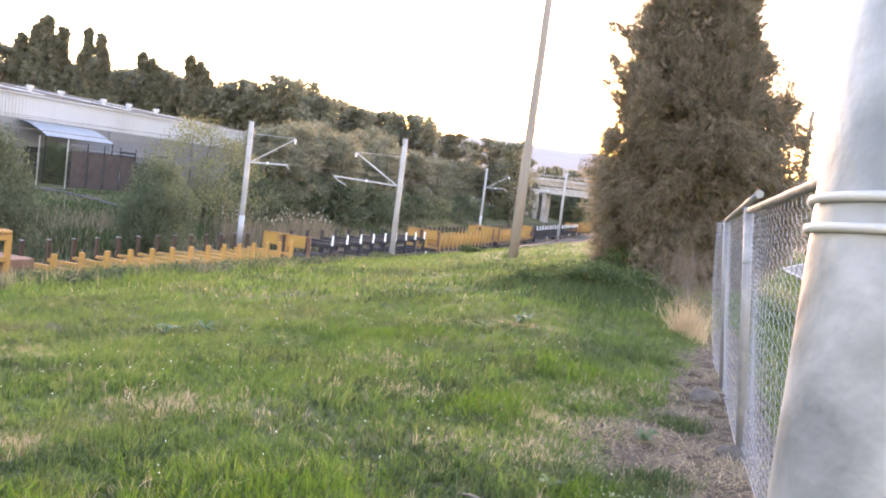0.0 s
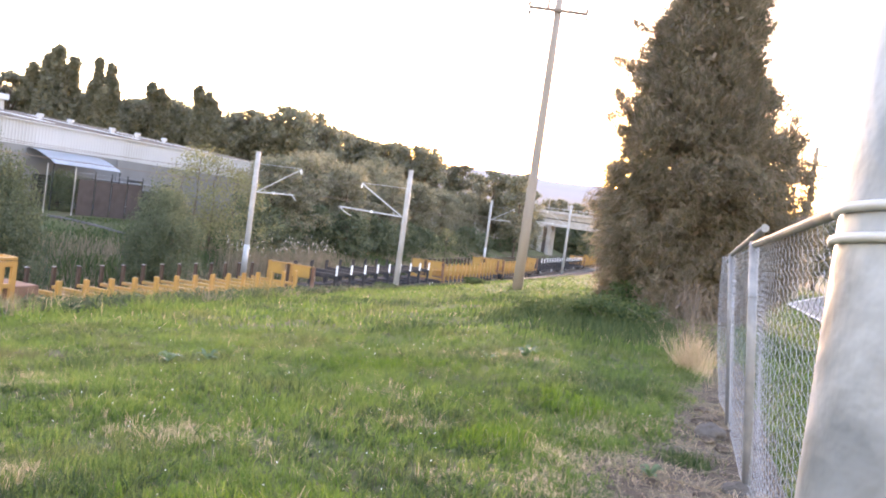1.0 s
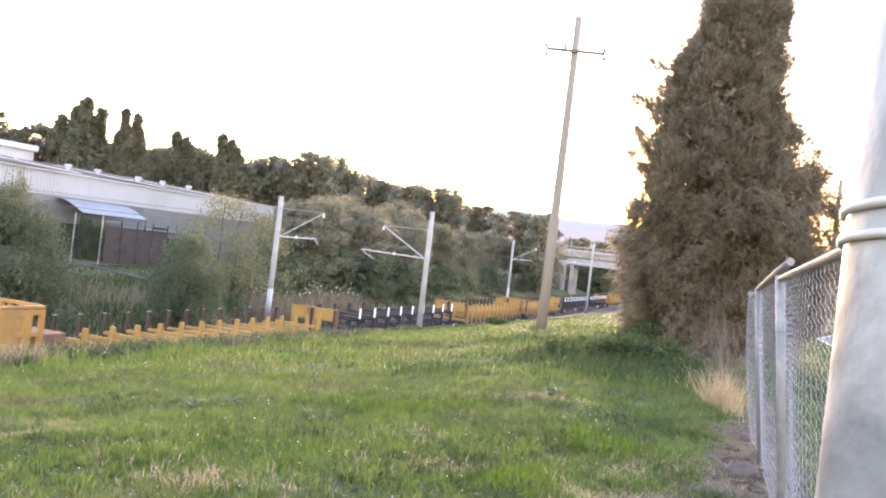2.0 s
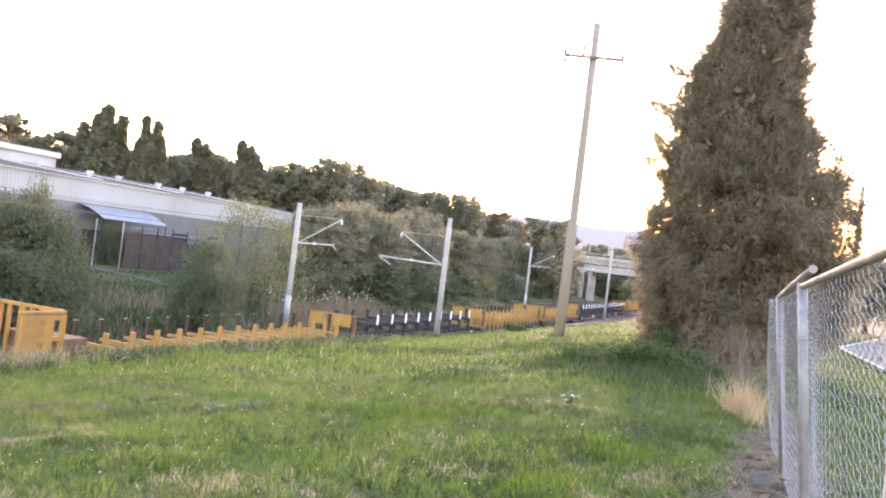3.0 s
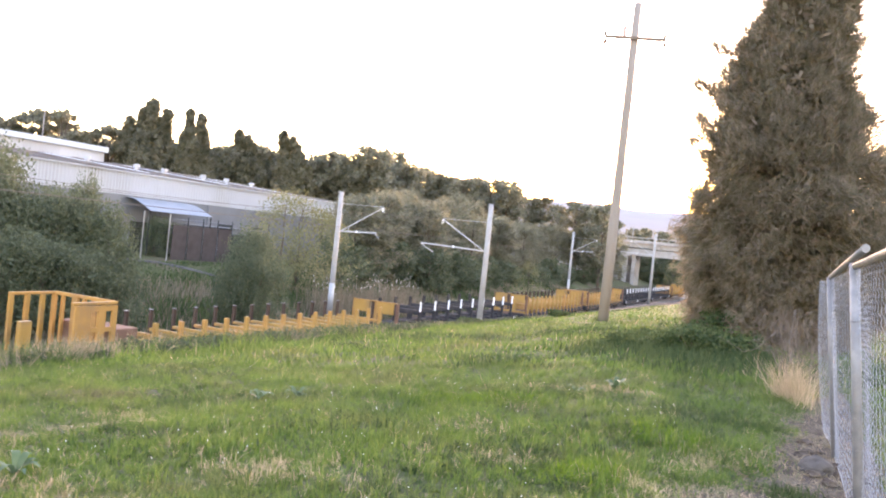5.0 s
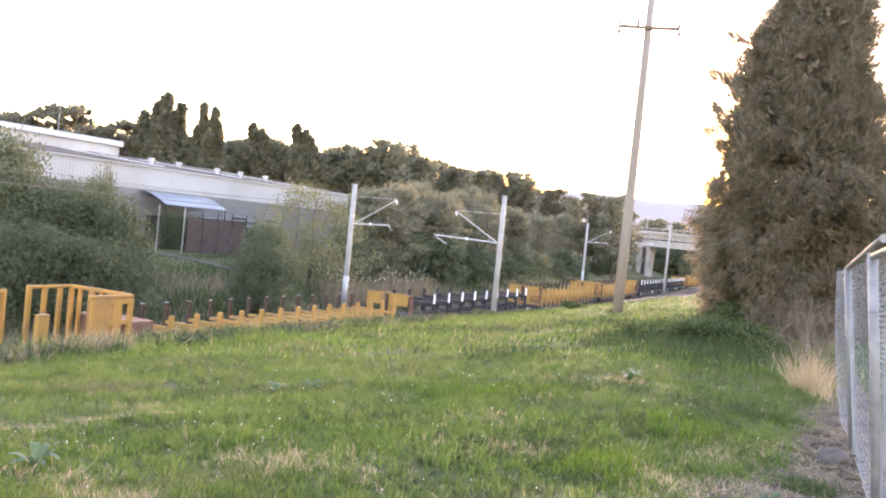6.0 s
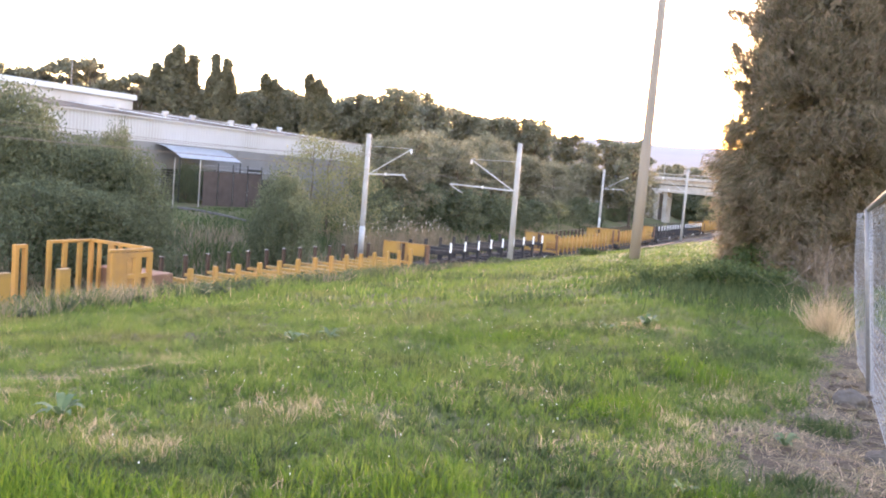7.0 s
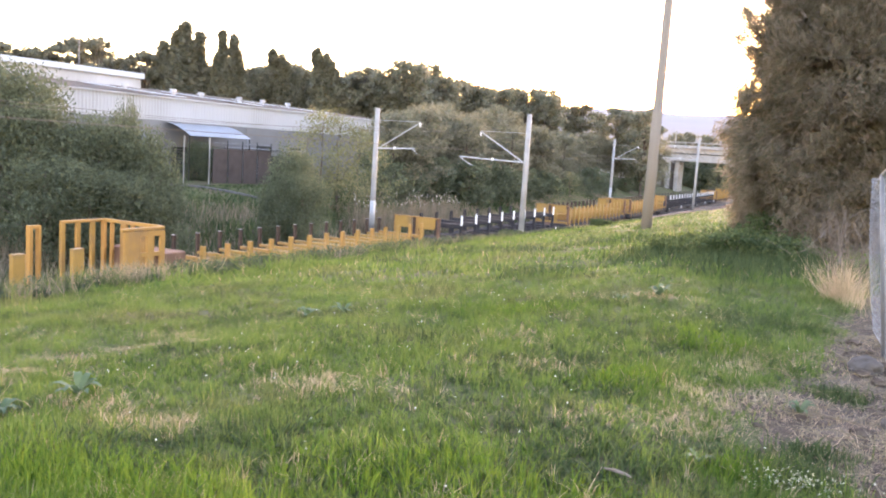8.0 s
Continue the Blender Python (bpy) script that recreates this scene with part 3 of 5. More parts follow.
for near_s, far_s, near_top, far_top in ((-6.0, -6.0, 4.4, 4.4), (48.13, 46.1, 4.42, 4.33), (113.8, 107.3, 5.9, 4.95)):
    overhead_mast(-18.07, near_s, -1, near_top)
    overhead_mast(-27.95, far_s, 1, far_top)


def wire(name, pts, r, label):
    bm = bmesh.new()
    tube(bm, pts, [r] * len(pts), 5)
    ob = part(name, bm, M["twig"], None, label)
    return tagged(ob, category="wire", kind="structure")


for l in (-21.3, -25.0):
    for z, sag in ((2.0, 0.1), (3.2, 0.9)):
        for s0, s1 in ((-6, 47.2), (47.2, 110.0), (110.0, 165.0)):
            pts = [at(l, s0 + (s1 - s0) * k / 8, z - sag * 4 * (k / 8) * (1 - k / 8)) for k in range(9)]
            wire("contact_wire" if sag < 0.5 else "catenary_wire", pts, 0.0075, "thin overhead line wire above the track")


# ---------- timber pole ----------
def timber_pole():
    t = thing("timber_power_pole", pose(2.3, 32.85, -0.95, 0, 0, 0), "tall grey weathered timber power pole with a steel crossarm", "power pole")
    bm = bmesh.new()
    tube(bm, [(0, 0, 0), (0.02, 0, 4), (0.05, 0, 9), (0.06, 0, 12.95)], [0.215, 0.195, 0.165, 0.145], 14)
    part("pole", bm, M["timber"], t, smooth=True)
    arm = part("crossarm", box(bmesh.new(), -1.13, -0.26, 11.44, 1.25, -0.15, 11.56, 0.01), M["twig"], t)
    for x in (-1.1, 1.22):
        bm = bmesh.new()
        for k, rr in enumerate((0.05, 0.08, 0.06)):
            rod(bm, (x, -0.18, 11.4 - k * 0.06), (x + 0.03, -0.18, 11.34 - k * 0.06), rr, seg=10)
        part("insulator", bm, M["ceramic"], arm)
        part("bracket", box(bmesh.new(), x - 0.07, -0.25, 11.563, x + 0.05, -0.16, 11.72), M["twig"], arm)
    bm = bmesh.new()
    rod(bm, (-0.36, -0.18, 11.55), (-0.36, -0.18, 11.95), 0.06)
    part("pin", bm, M["ceramic"], arm)
    return t


timber_pole()


# ---------- chain-link fence ----------
F_DIR = Vector((math.sin(radians(14.7)), math.cos(radians(14.7)), 0))
F_SIDE = Vector((F_DIR.y, -F_DIR.x, 0))
F_BASE, F_LEAN = 0.70, -0.21      # foot line right of the origin; how far the head leans over


def fence_top(a):
    return float(np.interp(a, (-4, 0, 3.2, 6.4, 8.8, 30), (2.06, 2.06, 1.97, 1.87, 1.76, 1.7)))


def fence_pt(a, f):
    """A point at a metres along the fence and f (0 foot .. 1 rail) up its leaning face."""
    p = F_DIR * a + F_SIDE * (F_BASE + F_LEAN * f)
    g = float(ground_z((F_DIR * a + F_SIDE * F_BASE).x, (F_DIR * a + F_SIDE * F_BASE).y))
    return Vector((p.x, p.y, g * (1 - f) + fence_top(a) * f))


def fence():
    t = thing("chain_link_fence", None, "leaning galvanised chain-link fence with pipe posts and top rail", "fence")
    for a in (-3.0, 0.4, 6.35, 8.72):
        bm = bmesh.new()
        tube(bm, [fence_pt(a, -0.15), fence_pt(a, 0.5), fence_pt(a, 1.0)], [0.034] * 3, 12)
        p = part("post", bm, M["galv"], t, smooth=True)
        d = fence_pt(a, 1.0) - fence_pt(a, 0)
        for f in (0.3, 0.42, 0.78):
            c = fence_pt(a, f)
            part("tie_band", rod(bmesh.new(), c - d.normalized() * 0.006, c + d.normalized() * 0.006, 0.0365, seg=12), M["galv"], p)
    bm = bmesh.new()
    tube(bm, [fence_pt(a, 0.985) for a in (-3.0, 0.4, 3.0, 6.3)], [0.024] * 4, 10)
    part("top_rail", bm, M["galv"], t, smooth=True)
    bm = bmesh.new()
    tube(bm, [fence_pt(5.65, 1.03), fence_pt(6.35, 1.02), fence_pt(8.72, 1.0), fence_pt(9.3, 0.96)], [0.024] * 4, 10)
    part("top_rail", bm, M["galv"], t, smooth=True)
    bm = bmesh.new()
    rod(bm, fence_pt(5.66, 1.03), fence_pt(5.63, 1.03), 0.027, seg=12)
    part("rail_cap", bm, M["galv"], t)
    # woven mesh: zigzag wires, each a square-section strand hooked round its neighbour
    verts, faces = [], []
    pitch, half, r = 0.066, 0.035, 0.0014

    def strand(pts, r):
        k = len(verts)
        for p in pts:
            for ox, oz in ((r, r), (-r, r), (-r, -r), (r, -r)):
                verts.append(p + F_SIDE * ox + F_DIR * oz)
        for i in range(len(pts) - 1):
            for e in range(4):
                faces.append((k + 4 * i + e, k + 4 * i + (e + 1) % 4, k + 4 * i + 4 + (e + 1) % 4, k + 4 * i + 4 + e))

    a, odd = -3.0, 0
    while a < 10.6:
        h = fence_top(a) - 0.0
        rows = int(h / half)
        odd = 1 - odd
        pts = []
        for i in range(rows + 1):
            f = i / rows
            wob = 0.035 * math.sin(a * 2.2) * math.sin(math.pi * f)
            pts.append(fence_pt(a + (pitch * 0.53 if (i + odd) % 2 else -pitch * 0.53), f * 0.985) + F_SIDE * (wob + (0.005 if odd else -0.005) * (1 if (i + odd) % 2 else -1)))
        strand(pts, r)
        a += pitch
    ob = raw("chain_mesh", verts, faces, M["wire"], t)
    tagged(ob, kind="stuff")
    for f in (0.02,):
        bm = bmesh.new()
        tube(bm, [fence_pt(a, f) + F_SIDE * -0.01 for a in np.linspace(-3.0, 10.6, 30)], [0.002] * 30, 5)
        part("strain_wire", bm, M["wire"], t)


fence()


def near_post():
    g = float(ground_z(0.1, 0.25))
    c = Vector((0.1003, 0.2112, 0))
    t = thing("gate_post", Matrix.Translation((c.x, c.y, g - 0.05)), "thick galvanised pipe post with two wire ties", "post")
    bm = bmesh.new()
    tube(bm, [(0, 0, 0), (0, 0, 1.4), (0, 0, 2.9)], [0.03] * 3, 40)
    part("pipe", bm, M["galv_post"], t, smooth=True)
    z = 1.7455 - g + 0.05
    for dz in (0.0, -0.0068):
        bm = bmesh.new()
        pts = [(0.0307 * math.cos(k * math.tau / 24), 0.0307 * math.sin(k * math.tau / 24), z + dz - 0.002 * math.sin(k * math.tau / 24)) for k in range(25)]
        tube(bm, pts, [0.0012] * 25, 8)
        part("wire_tie", bm, M["galv_arm"], t, smooth=True)


near_post()


# ---------- warehouse ----------
W_AZ = 23.0
WM = pose(0, 0, 0, 0, 0, -W_AZ)        # x across, y along the facade


def warehouse():
    x0, y0, y1 = -55.0, -10.0, 74.0
    zb, zm, zt = -2.3, 2.8, 4.6
    t = thing("warehouse", WM @ Matrix.Translation((x0, 0, 0)), "long low warehouse with white upper and grey lower metal cladding", "warehouse")
    part("lower_wall", box(bmesh.new(), -0.3, y0, zb - 1, 0.0, y1, zm), M["clad_grey"], t)
    n = int((y1 - y0) / 0.285)
    bm = bmesh.new()
    box(bm, -0.3, y0, zm, -0.02, y1, zt)
    part("upper_wall", bm, M["clad_white"], t)
    me = from_bm("rib", box(bmesh.new(), -0.02, -0.06, zm + 0.02, 0.035, 0.06, zt - 0.02, 0.015), M["clad_white"])
    for k in range(n):
        o = new("cladding_rib", me)
        o.parent = t
        o.location = (0, y0 + 0.2 + k * 0.285, 0)
    bm = bmesh.new()
    box(bm, -0.05, y0, zt - 0.02, 0.18, y1, zt + 0.1)
    part("gutter", bm, M["clad_white"], t)
    bm = bmesh.new()
    v = [bm.verts.new(p) for p in ((0.0, y0, zt + 0.12), (0.0, y1, zt + 0.12), (-26, y1, zt + 2.2), (-26, y0, zt + 2.2))]
    bm.faces.new(v)
    v2 = [bm.verts.new(p) for p in ((-26, y0, zt + 2.2), (-26, y1, zt + 2.2), (-52, y1, zt + 0.1), (-52, y0, zt + 0.1))]
    bm.faces.new(v2)
    bmesh.ops.solidify(bm, geom=bm.faces[:], thickness=0.15)
    roof = part("roof", bm, M["roof"], t)
    bm = bmesh.new()
    box(bm, -52, y0, zb, -51.7, y1, zt)
    box(bm, -51.7, y1 - 0.3, zb, -0.3, y1 - 0.01, zt)
    box(bm, -51.7, y0 + 0.01, zb, -0.3, y0 + 0.3, zt)
    part("back_wall", bm, M["clad_grey"], t)
    for y in (45.6, 50.9, 54.2, 59.2, 62.5, 66.3):
        bm = bmesh.new()
        rod(bm, (-10, y, zt + 0.8), (-10, y, zt + 1.2), 0.2, 0.2, 12)
        rod(bm, (-10, y, zt + 1.2), (-10, y, zt + 1.45), 0.34, 0.3, 12)
        part("roof_vent", bm, M["clad_white"], roof)
    # awning with a barrel roof
    bm = bmesh.new()
    ya, yb = 42.3, 48.6
    rows = []
    for k in range(7):
        a = k / 6
        rows.append([bm.verts.new((0.02 + 3.2 * a, y, 1.75 + 0.95 * math.cos(math.pi * 0.5 * a))) for y in (ya, yb)])
    for p, q in zip(rows, rows[1:]):
        bm.faces.new((p[0], p[1], q[1], q[0]))
    bmesh.ops.solidify(bm, geom=bm.faces[:], thickness=0.06)
    part("awning", bm, M["awning"], t, "pale curved sheet awning")
    for y in (ya, yb):
        bm = bmesh.new()
        rod(bm, (3.1, y, -2.4), (3.1, y, 1.7), 0.05)
        part("awning_post", bm, M["dark"], t)
    for y in (5.0, 16.5, 28.0, 39.5, 51.0, 62.5):
        part("downpipe", rod(bmesh.new(), (0.1, y, zb), (0.1, y, zm), 0.05), M["clad_grey"], t)
    for k in range(22):
        y = y0 + 1.5 + k * 3.8
        part("roof_batten", beam(bmesh.new(), (-0.1, y, zt + 0.17), (-25.8, y, zt + 2.23), 0.09, 0.07), M["roof"], roof)
    for k in (4, 5, 6):
        part("skylight", beam(bmesh.new(), (-3.0, 8 + k * 9.6, zt + 0.42), (-18.0, 8 + k * 9.6, zt + 1.62), 0.9, 0.05), M["awning"], roof)
    for y, w in ((52.5, 1.6), (56.5, 1.6), (35.0, 1.8)):
        part("window", box(bmesh.new(), 0.002, y, 0.2, 0.06, y + w, 1.2, 0.02), M["dark"], t)
    part("wall_pipe", rod(bmesh.new(), (0.14, 48.5, 0.9), (0.14, 58.0, 0.9), 0.08), M["galv"], t)
    # roller door and small openings
    bm = bmesh.new()
    for k in range(14):
        box(bm, 0.0, 43.0, zb + k * 0.22, 0.05, 47.0, zb + k * 0.22 + 0.19)
    part("roller_door", bm, M["dark"], t)
    # taller hall behind
    h = thing("rear_hall", WM @ Matrix.Translation((x0, 0, 0)), "taller pale metal hall behind the warehouse", "warehouse")
    part("wall", box(bmesh.new(), -60, -20, -2, -22, 56.0, 7.5), M["clad_white"], h)
    part("roof", box(bmesh.new(), -60.3, -20.3, 7.5, -21.7, 56.3, 8.1, 0.05), M["awning"], h)
    bm = bmesh.new()
    rod(bm, (-24, 50, 8.05), (-24, 50, 12.0), 0.05)
    part("aerial", bm, M["galv"], h)


warehouse()


def yard_fence():
    t = thing("yard_fence", None, "tall pale pipe posts with dark mesh screens round the yard", "fence")
    for az in (-38.0, -35.8, -33.87, -31.9, -29.91, -28.15, -26.5):
        x, y = 64 * math.sin(radians(az)), 64 * math.cos(radians(az))
        g = float(ground_z(x, y))
        bm = bmesh.new()
        tube(bm, [(x, y, g - 0.3), (x, y, 1.3), (x + 0.02, y, 1.68)], [0.055, 0.055, 0.05], 8)
        part("post", bm, M["concrete"], t)
    a, b = Vector((66 * math.sin(radians(-26.3)), 66 * math.cos(radians(-26.3)), 0)), Vector((70 * math.sin(radians(-22.4)), 70 * math.cos(radians(-22.4)), 0))
    for k in range(4):
        p, q = a.lerp(b, k / 4 + 0.01), a.lerp(b, (k + 1) / 4 - 0.01)
        bm = bmesh.new()
        beam(bm, (p.x, p.y, -0.6), (q.x, q.y, -0.6), 0.05, 2.9)
        part("screen", bm, M["screen"], t)
        bm = bmesh.new()
        rod(bm, (q.x, q.y, -2.4), (q.x, q.y, 1.5), 0.05)
        part("screen_post", bm, M["dark"], t)
    bm = bmesh.new()
    rod(bm, (a.x, a.y, 1.3), (b.x, b.y, 1.3), 0.04)
    part("top_bar", bm, M["galv"], t)


yard_fence()


def yard_kerb():
    bm = bmesh.new()
    pts = [(61 * math.sin(radians(az)), 61 * math.cos(radians(az))) for az in (-31, -29, -27, -25, -23, -21)]
    for (x0, y0), (x1, y1) in zip(pts, pts[1:]):
        beam(bm, (x0, y0, float(ground_z(x0, y0)) + 0.1), (x1, y1, float(ground_z(x1, y1)) + 0.1), 0.3, 0.14)
    tagged(part("kerb", bm, M["asphalt"], None, "grey concrete kerb below the yard fence"), category="kerb", kind="structure")


yard_kerb()


def parked_truck(az, d):
    x, y = d * math.sin(radians(az)), d * math.cos(radians(az))
    t = thing("parked_truck", Matrix.Translation((x, y, float(ground_z(x, y)))) @ Matrix.Rotation(radians(60), 4, "Z"), "small dark parked truck with a pale bonnet beside the warehouse", "truck")
    part("body", box(bmesh.new(), -0.9, -2.2, 0.5, 0.9, 0.6, 2.3, 0.1), M["dark"], t)
    part("bonnet", box(bmesh.new(), -0.85, 0.6, 0.5, 0.85, 2.0, 1.3, 0.12), M["white"], t)
    for sx in (-0.85, 0.85):
        for sy in (-1.4, 1.3):
            part("wheel", rod(bmesh.new(), (sx - 0.12, sy, 0.38), (sx + 0.12, sy, 0.38), 0.38, seg=18), M["black"], t)


parked_truck(-21.9, 73)


# ---------- road bridge ----------
def bridge():
    t = thing("road_overbridge", TM @ Matrix.Translation((0, 192, 0)), "pale concrete road bridge on piers across the railway", "bridge")
    part("parapet", box(bmesh.new(), -39, -4.4, 6.1, 30, -4.1, 6.75, 0.05), M["concrete"], t)
    rail = part("hand_rail", box(bmesh.new(), -39, -4.33, 7.3, 30, -4.17, 7.5, 0.02), M["mast"], t)
    baluster = from_bm("baluster", box(bmesh.new(), -0.06, -4.3, 6.75, 0.06, -4.2, 7.3), M["mast"])
    for k in range(46):
        o = new("baluster", baluster)
        o.parent, o.location = rail, (-38.8 + k * 1.5, 0, 0)
    part("deck", box(bmesh.new(), -39, -3.7, 5.0, 30, 4, 6.1, 0.05), M["concrete"], t)
    part("girder", box(bmesh.new(), -36, -3.9, 3.2, 30, -3.2, 4.7, 0.05), M["concrete"], t)
    part("girder", box(bmesh.new(), -36, 3.2, 3.2, 30, 3.9, 4.7, 0.05), M["concrete"], t)
    part("crosshead", box(bmesh.new(), -37, -3.1, 3.6, 30, 3.1, 4.85, 0.05), M["concrete"], t)
    for x, r in ((-38.2, 0.45), (-36.4, 0.6), (-34.4, 0.45), (-15.5, 0.7), (-13, 0.6)):
        part("pier", box(bmesh.new(), x - r, -3, -6, x + r, 3, 4.9, 0.08), M["concrete"], t)
    for p, q in (((-36, -4, 3.4), (-33.2, -4, 1.8)), ((-38, -4.2, 6), (-38, -4.2, 9.5)), ((-35, -4.2, 7), (-35, -4.2, 10.0))):
        part("strut", rod(bmesh.new(), p, q, 0.12), M["mast"], t)
    bm = bmesh.new()
    v = [bm.verts.new(p) for p in ((-38.5, -6, 2.6), (-38.5, 5, 2.6), (-46, 5, -6), (-46, -6, -6))]
    bm.faces.new(v)
    bmesh.ops.solidify(bm, geom=bm.faces[:], thickness=0.5)
    part("abutment_slope", bm, M["concrete"], t)
    part("wall", box(bmesh.new(), -70, 6, -6, -40, 7, 5.5), M["concrete"], t)


bridge()


def road_beyond():
    """Paved yard on the far side of the fence, with a pale edge line."""
    bm = bmesh.new()
    corner, u, w = Vector((14.0, 34.9, 0)), Vector((-4.3, -15.8, 0)), Vector((16.5, 30.8, 0))
    pts = [corner, corner + u, corner + u + w, corner + w]
    top = [bm.verts.new((p.x, p.y, 0.09)) for p in pts]
    low = [bm.verts.new((p.x, p.y, -0.3)) for p in pts]
    bm.faces.new(top)
    for k in range(4):
        bm.faces.new((top[k], low[k], low[(k + 1) % 4], top[(k + 1) % 4]))
    bmesh.ops.recalc_face_normals(bm, faces=bm.faces[:])
    tagged(part("pavement", bm, M["asphalt"], None, "grey paved yard beyond the chain-link fence"), category="pavement", kind="structure")
    for d in (u, w):
        bm = bmesh.new()
        beam(bm, corner + Vector((0, 0, 0.097)), corner + d + Vector((0, 0, 0.097)), 0.12, 0.016)
        tagged(part("trim", bm, M["line"], None, "white edge line on the paved yard"), category="edge line", kind="structure")


road_beyond()


def footing(x, y, s, seed):
    bm = bmesh.new()
    bmesh.ops.create_icosphere(bm, subdivisions=3, radius=s)
    for v in bm.verts:
        v.co *= 1 + 0.4 * noise.noise(v.co / s * 1.1 + Vector((seed, 0, 0))) + 0.12 * noise.noise(v.co / s * 4)
        v.co.z *= 0.7
    ob = part("concrete_lump", bm, M["stone"], None, "rough concrete footing lump beside the fence post")
    ob.location = (x, y, float(ground_z(x, y)) + s * 0.12)
    tagged(ob, category="footing", group="footings by the fence")


p1 = fence_pt(6.35, 0)
footing(p1.x - 0.08, p1.y - 0.05, 0.12, 1)
footing(2.5, 7.6, 0.15, 4)


# ---------- far hills ----------
def hills():
    n = 120
    v, f = [], []
    for i in range(n + 1):
        a = radians(-75 + 150 * i / n)
        d = 2600
        e = 3.5 + 0.25 * math.sin(a * 9 + 1) + 0.2 * noise.noise(Vector((a * 14, 0, 0))) + 0.12 * noise.noise(Vector((a * 60, 3, 0)))
        v += [(d * math.sin(a), d * math.cos(a), -40), (d * 1.0 * math.sin(a), d * math.cos(a), d * math.tan(radians(e)) * 0.7), (d * 1.3 * math.sin(a), d * 1.3 * math.cos(a), 1.3 * d * math.tan(radians(e)))]
        if i:
            k = 3 * i
            f += [(k - 3, k, k + 1, k - 2), (k - 2, k + 1, k + 2, k - 1)]
    tagged(raw("backdrop", v, f, M["hill"], smooth=True), "hills on the horizon with haze put into their pale, faintly glowing colour", "hills", kind="structure")


hills()

# ---------- trees ----------
def stand(t, x, y, turn=0.0, scale=1.0, sink=0.1):
    t.matrix_world = Matrix.Translation((x, y, float(ground_z(x, y)) - sink)) @ Matrix.Rotation(radians(turn), 4, "Z") @ Matrix.Scale(scale, 4)
    return t


def polar(az, d):
    return d * math.sin(radians(az)), d * math.cos(radians(az))


def casuarina():
    """Dense drooping tree whose outline swells low down on one side and narrows to a leaning top."""
    r = np.random.default_rng(5)
    zs = (0.0, 1.2, 2.7, 3.5, 4.5, 5.4, 6.3, 7.3, 9.0, 11.0, 12.9)
    rad = (1.75, 2.4, 2.65, 2.7, 2.5, 2.12, 1.78, 1.42, 1.06, 0.72, 0.1)
    off = (-0.1, 0.1, 0.3, 0.35, 0.2, -0.1, -0.22, -0.22, 0.08, 0.15, 0.15)
    t = thing("casuarina_tree", None, "tall dense dark casuarina beside the chain-link fence", "tree")
    bm = bmesh.new()
    tube(bm, [(0, 0, -0.3), (0.1, 0, 2.5), (-0.2, 0.1, 6.0), (0.1, 0, 9.5), (0.25, 0, 12.4)], [0.3, 0.24, 0.17, 0.1, 0.02], 10)
    cs, sp, inner, isp = [], [], [], []
    for i in range(1900):
        z = 12.7 * r.uniform(0, 1) ** 1.35
        R, o = np.interp(z, zs, rad), np.interp(z, zs, off)
        a = r.uniform(0, math.tau)
        lump = 1 + 0.08 * math.sin(3 * a + 1.7 * z) + 0.07 * math.sin(5 * a - 2.9 * z + 1)
        d = R * lump * (0.6 + 0.42 * r.uniform(0, 1) ** 0.7)
        c = (o + d * math.cos(a), d * math.sin(a), z)
        cs.append(c)
        sp.append(r.uniform(0.18, 0.46))
        if i % 14 == 0 and z > 0.8:
            tube(bm, [(o * 0.6, 0, max(0.3, z - 0.7 * d)), (o * 0.8 + 0.5 * d * math.cos(a), 0.5 * d * math.sin(a), z - 0.12 * d), c], [0.06, 0.035, 0.006], 5)
    for i in range(850):
        z = 12.0 * r.uniform(0, 1) ** 1.3
        R, o = np.interp(z, zs, rad), np.interp(z, zs, off)
        a, d = r.uniform(0, math.tau), R * 0.72 * math.sqrt(r.uniform(0, 1))
        inner.append((o + d * math.cos(a), d * math.sin(a), z))
        isp.append(0.55)
    # loose sprays that break the outline
    for a, z, reach in ((math.pi, 6.3, 2.6), (math.pi - 0.3, 5.6, 2.45), (math.pi + 0.2, 4.7, 2.4), (math.pi, 7.4, 2.05), (0.1, 4.0, 2.95)):
        for k in range(5):
            f = 0.6 + 0.42 * k / 4
            cs.append((reach * f * math.cos(a) + r.normal(0, 0.08), reach * f * math.sin(a), z + 0.5 * (f - 0.6) + r.normal(0, 0.08)))
            sp.append(0.2)
        tube(bm, [(0, 0, z - 1.2), (reach * 0.5 * math.cos(a), reach * 0.5 * math.sin(a), z - 0.3), (reach * math.cos(a), reach * math.sin(a), z + 0.2)], [0.05, 0.03, 0.005], 5)
    part("trunk", bm, M["bark"], t, smooth=True)
    n = 100
    m = len(cs)
    c = np.repeat(np.array(cs), n, 0)
    s = np.repeat(np.array(sp), n)
    d = r.normal(0, 1, (m * n, 3))
    d /= np.linalg.norm(d, axis=1)[:, None]
    c = c + d * (1.15 * s * r.uniform(0.05, 1, m * n) ** 0.85)[:, None]
    u = r.normal(0, 0.5, (m * n, 3))
    u[:, :2] += 0.55 * c[:, :2] / np.linalg.norm(c[:, :2], axis=1)[:, None]
    u[:, 2] += np.where(c[:, 2] > 4.5, 0.6, -0.5)
    u /= np.linalg.norm(u, axis=1)[:, None]
    v = np.cross(u, r.normal(0, 1, (m * n, 3)))
    v /= np.linalg.norm(v, axis=1)[:, None]
    L = r.uniform(0.08, 0.22, m * n)[:, None]
